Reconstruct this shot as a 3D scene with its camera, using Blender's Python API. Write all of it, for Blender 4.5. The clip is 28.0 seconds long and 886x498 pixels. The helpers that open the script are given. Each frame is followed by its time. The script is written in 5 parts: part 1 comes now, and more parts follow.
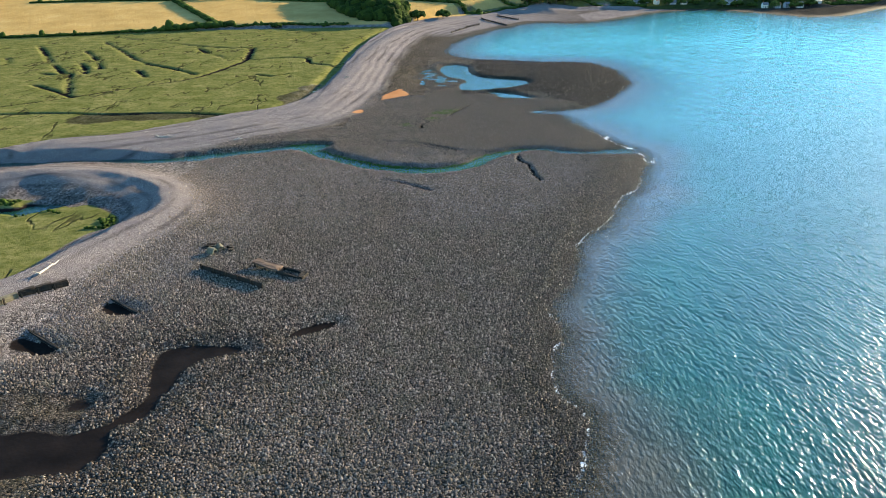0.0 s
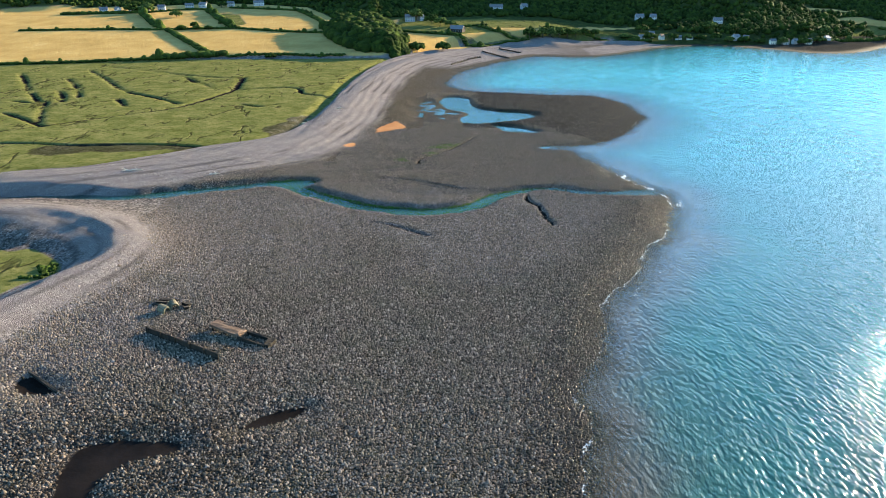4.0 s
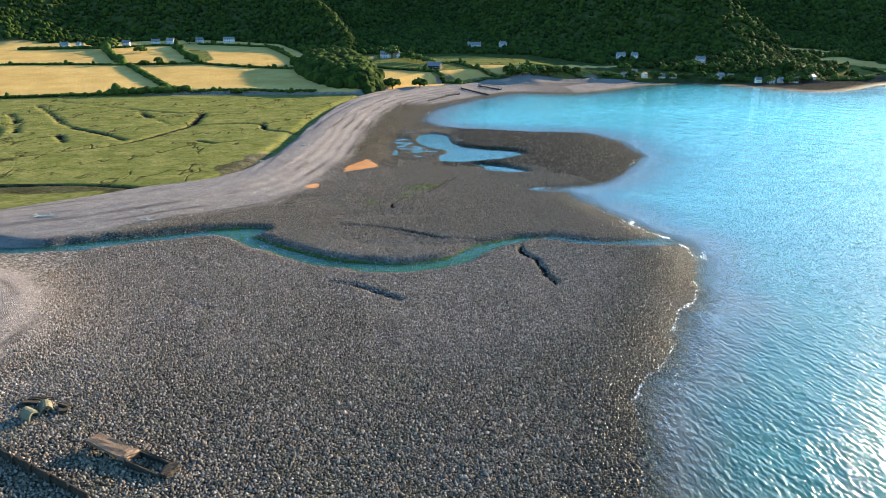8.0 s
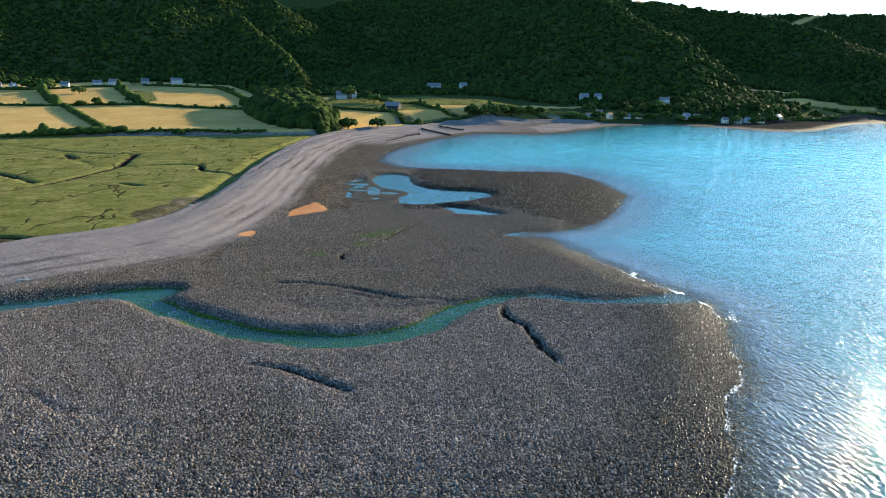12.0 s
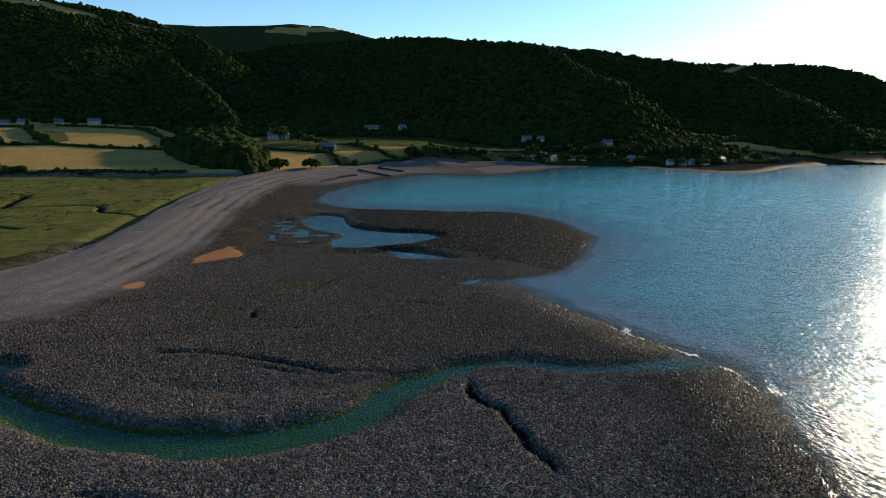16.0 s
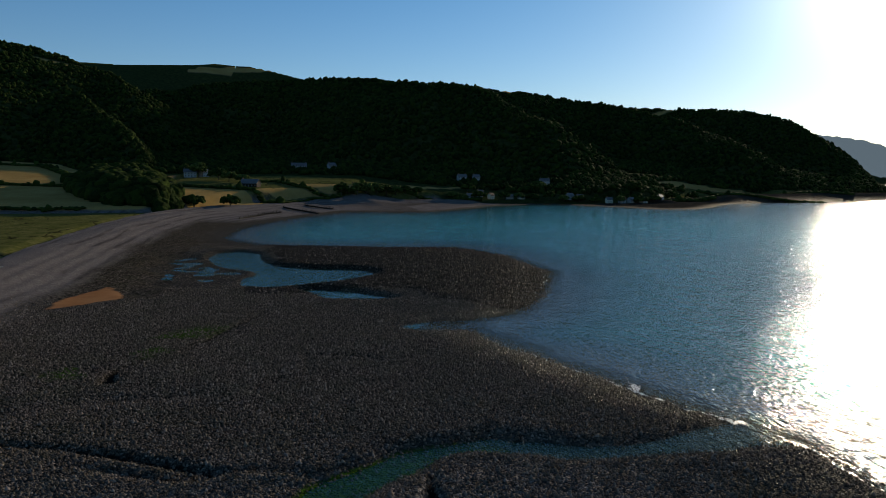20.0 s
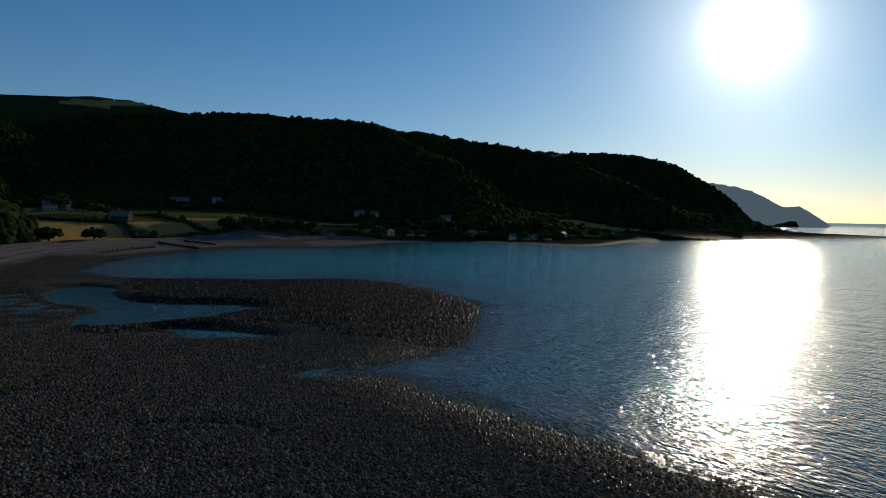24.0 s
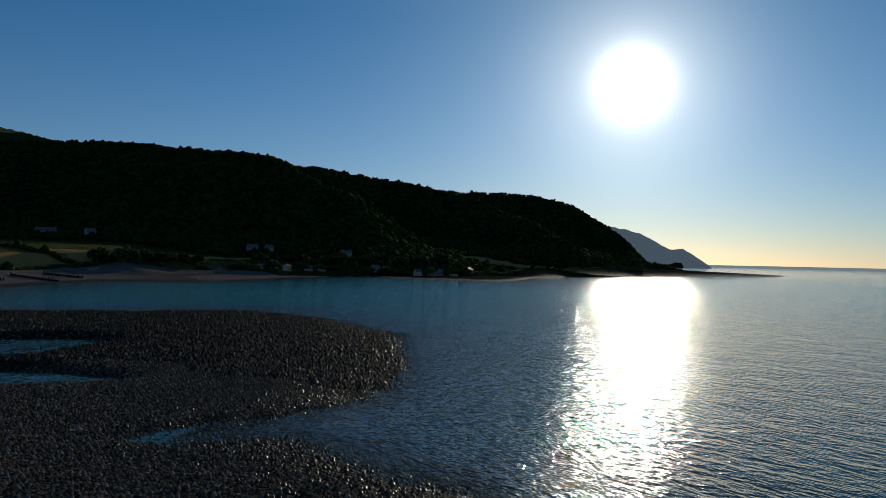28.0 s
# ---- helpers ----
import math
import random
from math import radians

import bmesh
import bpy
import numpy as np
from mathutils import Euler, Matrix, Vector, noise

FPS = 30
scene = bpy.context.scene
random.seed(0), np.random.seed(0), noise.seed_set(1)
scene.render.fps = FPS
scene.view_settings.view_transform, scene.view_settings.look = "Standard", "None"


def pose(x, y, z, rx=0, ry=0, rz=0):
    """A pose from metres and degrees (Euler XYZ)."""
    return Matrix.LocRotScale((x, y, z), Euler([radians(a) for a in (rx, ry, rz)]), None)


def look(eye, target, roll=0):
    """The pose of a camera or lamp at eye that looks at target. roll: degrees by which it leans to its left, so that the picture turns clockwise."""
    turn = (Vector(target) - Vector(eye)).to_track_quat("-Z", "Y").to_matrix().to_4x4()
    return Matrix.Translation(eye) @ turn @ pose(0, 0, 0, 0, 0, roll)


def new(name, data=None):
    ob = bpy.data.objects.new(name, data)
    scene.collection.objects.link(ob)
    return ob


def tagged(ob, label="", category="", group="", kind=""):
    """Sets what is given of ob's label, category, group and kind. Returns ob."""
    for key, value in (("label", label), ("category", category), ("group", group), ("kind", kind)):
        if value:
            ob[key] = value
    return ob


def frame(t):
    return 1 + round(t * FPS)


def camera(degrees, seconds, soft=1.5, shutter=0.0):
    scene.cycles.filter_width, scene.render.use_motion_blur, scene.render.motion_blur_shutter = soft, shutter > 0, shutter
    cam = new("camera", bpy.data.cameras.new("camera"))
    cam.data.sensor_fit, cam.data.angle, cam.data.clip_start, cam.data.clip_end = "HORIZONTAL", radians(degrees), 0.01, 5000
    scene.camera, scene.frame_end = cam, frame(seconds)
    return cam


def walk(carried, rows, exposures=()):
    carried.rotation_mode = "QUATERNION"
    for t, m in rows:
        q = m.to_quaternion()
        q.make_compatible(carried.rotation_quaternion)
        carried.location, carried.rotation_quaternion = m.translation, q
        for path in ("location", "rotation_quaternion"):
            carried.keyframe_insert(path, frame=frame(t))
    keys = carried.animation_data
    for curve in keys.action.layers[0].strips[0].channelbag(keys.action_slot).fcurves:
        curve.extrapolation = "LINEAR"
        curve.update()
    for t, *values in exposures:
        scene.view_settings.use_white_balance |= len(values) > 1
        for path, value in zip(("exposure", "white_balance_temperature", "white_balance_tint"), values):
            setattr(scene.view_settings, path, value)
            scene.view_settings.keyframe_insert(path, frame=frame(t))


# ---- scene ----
cam = camera(63.5, 28.0, soft=0.6)
PATH = [
    (0, (0.619, 4.298, 80.146), (0.61, 6.133, 79.351), -1.0),
    (0.5, (0.728, 6.938, 79.616), (0.719, 8.773, 78.82), -1.0),
    (1, (0.843, 9.921, 78.94), (0.834, 11.756, 78.143), -0.9),
    (1.5, (0.876, 13.391, 78.1), (0.867, 15.225, 77.302), -0.9),
    (2, (0.782, 17.511, 77.146), (0.773, 19.353, 76.367), -0.8),
    (2.5, (0.565, 22.019, 76.134), (0.558, 23.872, 75.382), -0.6),
    (3, (0.362, 26.737, 75.127), (0.357, 28.6, 74.399), -0.5),
    (3.5, (0.294, 31.557, 74.115), (0.291, 33.424, 73.398), -0.4),
    (5.5, (0.196, 53.029, 68.695), (0.199, 54.912, 68.023), -0.1),
    (6, (0.064, 58.354, 67.755), (0.068, 60.242, 67.097), -0.0),
    (6.5, (0.118, 63.498, 66.788), (0.125, 65.391, 66.142), 0.0),
    (7, (0.219, 68.776, 65.768), (0.237, 70.674, 65.136), 0.1),
    (7.5, (0.323, 74.132, 64.668), (0.361, 76.034, 64.05), 0.1),
    (8, (0.341, 79.509, 63.525), (0.404, 81.415, 62.922), 0.1),
    (8.5, (0.364, 84.968, 62.399), (0.438, 86.878, 61.81), 0.1),
    (9, (0.434, 90.41, 61.216), (0.519, 92.324, 60.642), 0.2),
    (9.5, (0.529, 95.875, 59.976), (0.628, 97.793, 59.417), 0.2),
    (10, (0.577, 101.327, 58.778), (0.69, 103.248, 58.235), 0.2),
    (10.5, (0.659, 106.824, 57.605), (0.786, 108.749, 57.077), 0.2),
    (11, (0.889, 112.413, 56.412), (1.032, 114.341, 55.899), 0.2),
    (11.5, (1.241, 118.006, 55.227), (1.4, 119.937, 54.73), 0.2),
    (12, (1.604, 123.499, 54.08), (1.778, 125.432, 53.598), 0.2),
    (12.5, (1.88, 128.865, 53.016), (2.07, 130.801, 52.548), 0.3),
    (14.5, (3.352, 151.272, 47.992), (3.616, 153.214, 47.591), 0.4),
    (15, (3.808, 156.473, 46.943), (4.098, 158.414, 46.558), 0.5),
    (15.5, (4.356, 161.495, 45.745), (4.673, 163.436, 45.377), 0.5),
    (16, (5.096, 166.713, 44.436), (5.44, 168.651, 44.085), 0.5),
    (16.5, (5.899, 172.019, 43.06), (6.26, 173.957, 42.727), 0.4),
    (17, (6.671, 177.298, 41.726), (7.042, 179.238, 41.409), 0.4),
    (17.5, (7.324, 182.593, 40.413), (7.707, 184.533, 40.111), 0.5),
    (18, (8.044, 187.902, 39.085), (8.441, 189.841, 38.799), 0.6),
    (18.5, (8.835, 193.137, 37.807), (9.245, 195.076, 37.536), 0.6),
    (19, (9.737, 198.277, 36.662), (10.177, 200.211, 36.408), 0.6),
    (19.5, (10.472, 203.58, 35.696), (10.961, 205.505, 35.457), 0.5),
    (20, (11.271, 208.776, 34.467), (11.804, 210.691, 34.244), 0.6),
    (20.5, (12.291, 213.883, 33.194), (12.864, 215.788, 32.986), 0.6),
    (21, (13.311, 219.007, 31.995), (13.924, 220.902, 31.804), 0.6),
    (21.5, (14.391, 224.161, 31.008), (15.042, 226.044, 30.832), 0.6),
    (23.5, (19.315, 245.231, 25.769), (20.101, 247.067, 25.659), 0.9),
    (24, (20.673, 249.897, 24.936), (21.483, 251.724, 24.841), 0.9),
    (24.5, (21.853, 254.398, 24.07), (22.694, 256.211, 23.99), 1.0),
    (25, (23.136, 259.098, 23.132), (24.009, 260.896, 23.067), 0.9),
    (25.5, (24.615, 264.099, 22.069), (25.52, 265.881, 22.02), 1.0),
    (26, (26.249, 269.236, 20.988), (27.185, 271.003, 20.956), 1.0),
    (26.5, (27.9, 274.186, 19.944), (28.868, 275.936, 19.927), 1.1),
    (27, (29.543, 278.485, 19.07), (30.542, 280.217, 19.068), 1.1),
    (27.5, (31.258, 282.265, 18.316), (32.289, 283.979, 18.332), 1.3),
    (28, (32.907, 285.938, 17.776), (33.968, 287.633, 17.803), 1.2),
]
walk(cam, [(t, look(eye, target, roll)) for t, eye, target, roll in PATH],
     [(0.0, 2.15, 8300, 6.0), (3.0, 2.25, 8300, 6.0), (9.0, 2.35, 8200, 6.0), (12.0, 1.95, 7700, 6.0), (14.5, 0.85, 7900, 7.0), (17.0, 0.05, 8200, 8.0), (20.0, -0.58, 7800, 8.0), (24.0, -1.15, 7150, 7.0), (28.0, -1.35, 7000, 7.0)])

# ---- world, sun, exposure ----
SUN_AZ, SUN_EL = 46.7, 13.6
SUN_DIR = Vector((math.sin(radians(SUN_AZ)) * math.cos(radians(SUN_EL)), math.cos(radians(SUN_AZ)) * math.cos(radians(SUN_EL)), math.sin(radians(SUN_EL))))
world = bpy.data.worlds.new("sky")
scene.world = world
world.use_nodes = True
wt = world.node_tree
wt.nodes.clear()
w_out = wt.nodes.new("ShaderNodeOutputWorld")
w_bg = wt.nodes.new("ShaderNodeBackground")
w_sky = wt.nodes.new("ShaderNodeTexSky")
w_sky.sky_type = "NISHITA"
w_sky.sun_disc = False
w_sky.sun_elevation = radians(SUN_EL)
w_sky.sun_rotation = radians(SUN_AZ)
w_sky.altitude = 20
w_sky.air_density, w_sky.dust_density, w_sky.ozone_density = 1.0, 0.15, 4.0
w_bg.inputs["Strength"].default_value = 0.155
# the bright aureole that a low sun has in a slightly hazy sky
w_tc = wt.nodes.new("ShaderNodeTexCoord")
w_dot = wt.nodes.new("ShaderNodeVectorMath")
w_dot.operation = "DOT_PRODUCT"
w_dot.inputs[1].default_value = SUN_DIR
wt.links.new(w_tc.outputs["Generated"], w_dot.inputs[0])
# deeper blue high up, paler towards the horizon
w_sep = wt.nodes.new("ShaderNodeSeparateXYZ")
wt.links.new(w_tc.outputs["Generated"], w_sep.inputs[0])
w_tone = wt.nodes.new("ShaderNodeValToRGB")
w_tone.color_ramp.elements[0].position, w_tone.color_ramp.elements[0].color = 0.0, (0.9, 0.97, 1.22, 1)
w_tone.color_ramp.elements[1].position, w_tone.color_ramp.elements[1].color = 0.32, (0.36, 0.8, 1.08, 1)
w_high = w_tone.color_ramp.elements.new(0.75)
w_high.color = (0.62, 0.92, 1.0, 1)
wt.links.new(w_sep.outputs["Z"], w_tone.inputs[0])
w_mul = wt.nodes.new("ShaderNodeMix")
w_mul.data_type, w_mul.blend_type = "RGBA", "MULTIPLY"
w_mul.inputs[0].default_value = 1.0
wt.links.new(w_sky.outputs[0], w_mul.inputs[6])
wt.links.new(w_tone.outputs[0], w_mul.inputs[7])
wt.links.new(w_mul.outputs[2], w_bg.inputs["Color"])
w_max = wt.nodes.new("ShaderNodeMath")
w_max.operation = "MAXIMUM"
w_max.inputs[1].default_value = 0.0
wt.links.new(w_dot.outputs["Value"], w_max.inputs[0])
total = None
for power, strength in ((1300.0, 4.5), (190.0, 1.15), (48.0, 0.3), (14.0, 0.085)):
    p = wt.nodes.new("ShaderNodeMath")
    p.operation = "POWER"
    p.inputs[1].default_value = power
    wt.links.new(w_max.outputs[0], p.inputs[0])
    m = wt.nodes.new("ShaderNodeMath")
    m.operation = "MULTIPLY"
    m.inputs[1].default_value = strength
    wt.links.new(p.outputs[0], m.inputs[0])
    if total is None:
        total = m
    else:
        a = wt.nodes.new("ShaderNodeMath")
        a.operation = "ADD"
        wt.links.new(total.outputs[0], a.inputs[0])
        wt.links.new(m.outputs[0], a.inputs[1])
        total = a
w_glow = wt.nodes.new("ShaderNodeBackground")
w_glow.inputs["Color"].default_value = (1.0, 0.96, 0.88, 1)
wt.links.new(total.outputs[0], w_glow.inputs["Strength"])
w_add = wt.nodes.new("ShaderNodeAddShader")
wt.links.new(w_bg.outputs[0], w_add.inputs[0])
wt.links.new(w_glow.outputs[0], w_add.inputs[1])
wt.links.new(w_add.outputs[0], w_out.inputs["Surface"])

sun_data = bpy.data.lights.new("sun", "SUN")
sun_data.energy, sun_data.angle, sun_data.color = 5.0, radians(0.55), (1.0, 0.9, 0.76)
sun = new("sun", sun_data)
sun.matrix_world = look(SUN_DIR * 1000, (0, 0, 0))


# ---- number helpers ----
def lattice(ix, iy, seed):
    h = (ix.astype(np.int64) * 374761393 + iy.astype(np.int64) * 668265263 + seed * 1442695041) & 0x7FFFFFFF
    h = ((h ^ (h >> 13)) * 1274126177) & 0x7FFFFFFF
    return ((h ^ (h >> 16)) & 0xFFFF) / 65535.0


def noise2(x, y, size, seed=0, domesves=3):
    """Smooth value noise in 0..1 whose largest lumps measure size metres."""
    out, amp, tot = np.zeros(np.shape(x)), 1.0, 0.0
    for o in range(domesves):
        u, v = x / size + 17.3 * o, y / size - 9.1 * o
        iu, iv = np.floor(u), np.floor(v)
        fu, fv = u - iu, v - iv
        fu, fv = fu * fu * (3 - 2 * fu), fv * fv * (3 - 2 * fv)
        a, b = lattice(iu, iv, seed + o), lattice(iu + 1, iv, seed + o)
        c, d = lattice(iu, iv + 1, seed + o), lattice(iu + 1, iv + 1, seed + o)
        out += amp * ((a * (1 - fu) + b * fu) * (1 - fv) + (c * (1 - fu) + d * fu) * fv)
        tot += amp
        amp, size = amp * 0.5, size * 0.5
    return out / tot


def smooth(a, b, v):
    t = np.clip((v - a) / (b - a), 0, 1)
    return t * t * (3 - 2 * t)


def curve(points, steps=4, closed=False):
    """A smooth line through a few plan points (any dimension)."""
    p = np.array(points, float)
    n = len(p)
    out = []
    for i in range(n if closed else n - 1):
        if closed:
            a, b, c, d = p[(i - 1) % n], p[i], p[(i + 1) % n], p[(i + 2) % n]
        else:
            a, b, c, d = p[max(i - 1, 0)], p[i], p[i + 1], p[min(i + 2, n - 1)]
        for k in range(steps):
            t = k / steps
            out.append(0.5 * (2 * b + (c - a) * t + (2 * a - 5 * b + 4 * c - d) * t * t + (3 * b - a - 3 * c + d) * t ** 3))
    if not closed:
        out.append(p[-1])
    return np.array(out)


def near_line(x, y, line, closed=False):
    """Distance to a line in plan, and the value at its nearest place of the line's further columns."""
    best = np.full(x.shape, 1e9)
    extra = np.zeros(x.shape)
    n = len(line)
    for i in range(n if closed else n - 1):
        a, b = line[i], line[(i + 1) % n]
        dx, dy = b[0] - a[0], b[1] - a[1]
        ll = dx * dx + dy * dy
        if ll == 0:
            continue
        t = np.clip(((x - a[0]) * dx + (y - a[1]) * dy) / ll, 0, 1)
        d = np.hypot(x - a[0] - t * dx, y - a[1] - t * dy)
        k = d < best
        best = np.where(k, d, best)
        if len(a) > 2:
            extra = np.where(k, a[2] + t * (b[2] - a[2]), extra)
    return best, extra


def inside(x, y, line):
    """Signed distance to a closed outline in plan: positive inside."""
    d, _ = near_line(x, y, line, True)
    odd = np.zeros(x.shape, bool)
    n = len(line)
    for i in range(n):
        (x1, y1), (x2, y2) = line[i][:2], line[(i + 1) % n][:2]
        if y1 == y2:
            continue
        odd ^= ((y1 > y) != (y2 > y)) & (x < (x2 - x1) * (y - y1) / (y2 - y1) + x1)
    return np.where(odd, d, -d)


# ---- the plan of the coast (metres; y ahead of the first camera, x towards the sea) ----
SHORE = curve([(30, -400), (22, 0), (16, 70), (18, 88), (24, 101), (25, 109), (21, 119), (21, 128), (25, 140), (26, 153), (31, 168), (36, 184), (40, 195), (50, 208), (56, 221), (66, 240), (73, 257), (78, 274), (78, 288), (72, 296), (69, 310), (63, 327), (59, 341), (57, 352), (50, 357), (62, 364), (73, 369), (92, 398), (106, 424), (108, 440), (108, 478), (97, 507), (70, 513), (28, 528), (8, 545), (1, 572)], 3)
BAY = curve([(1, 575), (7, 615), (22, 660), (53, 719), (92, 768), (125, 762), (160, 768), (208, 815), (255, 862), (310, 868), (350, 825), (372, 785), (410, 780), (448, 808), (520, 868), (640, 905), (769, 932), (960, 968), (1150, 1004), (1172, 1016)], 3)
COAST = [(1130, 1042), (1060, 1110), (1120, 1220), (1190, 1290), (1350, 1560), (1900, 1950), (2480, 2300), (2640, 2600), (3170, 2740), (3300, 3100), (3500, 5600), (-5600, 5600), (-5600, -5600), (0, -5600)]
LAND = np.array([tuple(p) for p in SHORE] + [tuple(p) for p in BAY] + COAST)
LAGOON = curve([(-2, 490), (3, 508), (17, 502), (18, 477), (27, 459), (47, 449), (52, 435), (38, 423), (24, 416), (13, 416), (10, 433), (14, 447), (4, 463)], 3, True)
LAGOON_B = curve([(25, 412), (32, 411), (44, 400), (48, 392), (40, 392), (31, 396), (28, 404)], 3, True)
LAGOON_C = curve([(44, 360), (50, 361.5), (57, 360), (60, 358), (54, 356.5), (46, 357.5)], 3, True)
RIDGE_IN = curve([(-185, 292), (-167, 307), (-144, 314), (-124, 331), (-104, 350), (-82, 368), (-72, 405), (-69, 450), (-68, 500), (-66, 595), (-52, 702), (-30, 763), (10, 818), (60, 855), (112, 876), (215, 902), (335, 902), (440, 880)], 3)
RIDGE_MID = curve([(-160, 296), (-140, 300), (-108, 318), (-84, 338), (-66, 362), (-60, 415), (-57, 470), (-56, 520), (-50, 598), (-36, 676), (-8, 742), (36, 810), (92, 862), (160, 890), (250, 930), (340, 935)], 3)
POINT = curve([(540, 910, 8), (700, 950, 9), (860, 985, 8.5), (980, 1005, 6), (1080, 1014, 3.5), (1165, 1012, 1.0)], 3)
HOOK = curve([(-200, 240), (-162, 250), (-146, 255), (-126, 252), (-109, 244), (-95, 231), (-89, 217), (-90, 206), (-94, 197), (-100, 182), (-105, 168), (-125, 140), (-200, 95)], 3)
HOOK_MARSH = curve([(-190, 238), (-150, 234), (-133, 231), (-122, 224), (-117, 227), (-107, 219), (-101, 213), (-100, 207), (-105, 201), (-109, 189), (-111, 176), (-116, 169), (-140, 148), (-190, 120), (-220, 180)], 3, True)
HOOK_POND = curve([(-165, 216), (-143, 221), (-136, 219), (-130, 224), (-124, 229), (-130, 233), (-139, 231), (-143, 226), (-165, 226)], 3, True)
CREEK_A = curve([(-260, 300, 7), (-178, 279, 4), (-145, 282, 3), (-112, 282, 3), (-88, 290, 3.4), (-68, 298, 3.2), (-52, 300, 2.8)], 3)
CREEK_B = curve([(-56, 295, 2.6), (-48, 286, 1.9), (-32, 272, 2.5), (-18, 265, 2.9), (-4, 263, 3.0), (8, 268, 2.6), (20, 281, 2.2), (32, 289, 1.4), (41, 290, 1.3), (52, 285, 1.2), (67, 285, 1.4), (82, 287, 2.2)], 3)
GULLIES = [curve(g, 3) for g in (
    [(30.5, 282, 0.7), (29.4, 277.6, 0.8), (29.4, 274, 0.9), (30.9, 270, 1.0), (32.6, 267.8, 1.0), (32.5, 263.4, 1.1), (33.1, 259, 1.1), (33, 255, 0.9), (34, 252, 0.8), (35, 247, 0.5)],
    [(-23, 250, 0.5), (-16, 247, 0.9), (-10, 242, 1.2), (-4, 237, 0.6)],
    [(-24.5, 303, 0.9), (-17, 301.8, 0.5), (-9.3, 298.7, 0.6), (-3.5, 295.4, 0.7), (2, 291.7, 0.7), (7.5, 288, 0.5)],
    [(-7.3, 293, 0.3), (-2.3, 290.4, 0.5), (4.8, 287, 0.5), (11, 288, 0.4), (19, 285.4, 0.4)],
    [(-9.6, 326, 1.0), (-9.6, 332, 0.7), (-6, 337.5, 0.5), (0.5, 346, 0.5), (5.5, 356, 0.6), (11, 368, 0.6), (16, 377, 0.5)],
    [(15, 320.8, 0.8), (16.5, 322.6, 0.4), (20.3, 324.4, 0.3), (21.6, 330, 0.3), (21.8, 337, 0.5), (27.4, 335.6, 0.5), (32.6, 333.4, 0.5), (35.5, 329, 0.4)],
    [(-64, 237, 0.2), (-57, 240, 0.3), (-50, 233, 0.35), (-42, 231, 0.25)])]
# wide shallow troughs between the gravel bars
TROUGHS = [curve(g, 3) for g in (
    [(-52, 305, 4), (-38, 311, 4), (-28, 312.5, 4), (-19, 315, 3.5), (-9, 317, 3), (6, 316.5, 2)],
    [(-75, 318, 4), (-62, 330, 4), (-50, 338, 3), (-35, 345, 3)],
    [(-20, 285, 2), (-8, 281, 2.5), (4, 281, 2.5), (14, 284, 2)])]
DITCHES = [curve(g, 3) for g in (
    [(-300, 340, 2.4), (-234, 383, 2.4), (-209, 404, 2.2), (-180, 435, 2.2), (-155, 464, 1.9), (-142, 526, 1.8), (-144, 548, 2.0), (-152, 594, 2.2)],
    [(-139, 531, 1.3), (-117, 539, 1.3), (-99, 535, 1.5), (-91, 511, 1.5), (-70, 499, 1.3)],
    [(-301, 682, 1.4), (-245, 643, 1.3), (-196, 609, 1.2), (-156, 597, 1.2), (-121, 658, 1.0)],
    [(-249, 445, 1.0), (-224, 422, 1.2), (-206, 404, 1.0)],
    [(-293, 646, 1.0), (-255, 590, 1.1), (-216, 529, 1.2), (-186, 501, 1.2), (-159, 472, 1.2)],
    [(-224, 363, 1.6), (-195, 364, 1.6), (-164, 358, 1.4), (-137, 360, 1.3), (-107, 354, 1.2)],
    [(-340, 627, 1.2), (-312, 582, 1.5), (-282, 531, 1.0)], [(-286, 594, 1.5), (-262, 556, 1.2), (-233, 501, 1.4)], [(-260, 529, 1.6), (-247, 508, 1.8), (-236, 484, 1.2)], [(-204, 492, 1.6), (-189, 465, 1.2)],
    [(-267, 487, 1.0), (-255, 481, 1.2)], [(-197, 599, 1.3), (-179, 566, 1.4)], [(-246, 485, 1.0), (-228, 445, 1.0), (-214, 416, 1.2)], [(-276, 523, 1.2), (-251, 485, 1.2)], [(-330, 560, 1.3), (-312, 528, 1.2)], [(-172, 560, 1.0), (-160, 540, 1.2)], [(-120, 470, 0.8), (-108, 462, 1.0), (-100, 470, 0.8)])]
POOL = curve([(-110, 88), (-82, 94), (-72, 96), (-67, 97), (-61, 97.5), (-58.5, 100), (-58, 104), (-59.5, 109), (-56.5, 111.5), (-54.4, 117.5), (-53, 123), (-53, 128), (-51, 132), (-45, 134), (-43.5, 136), (-49.5, 137.5), (-56.7, 137), (-60.3, 133.7), (-60, 127), (-57.8, 121), (-57.5, 116.7), (-60, 113), (-62, 110), (-68, 107.4), (-74, 109), (-79, 108), (-110, 112)], 2, True)
POOL_B = curve([(-35, 140.8), (-31.3, 145), (-25, 147), (-26.8, 144), (-32, 141)], 3, True)
POOL_C = curve([(-72.2, 114.5), (-69.6, 118), (-66.6, 117.2), (-67.4, 114.4)], 3, True)
HOLLOWS = [curve([(-81, 154.2), (-79.3, 157.8), (-72.5, 152.8), (-75.2, 151.2)], 3, True), curve([(-94.5, 138.6), (-91.5, 141), (-83.4, 137), (-86, 134.2), (-91, 135.7)], 3, True)]
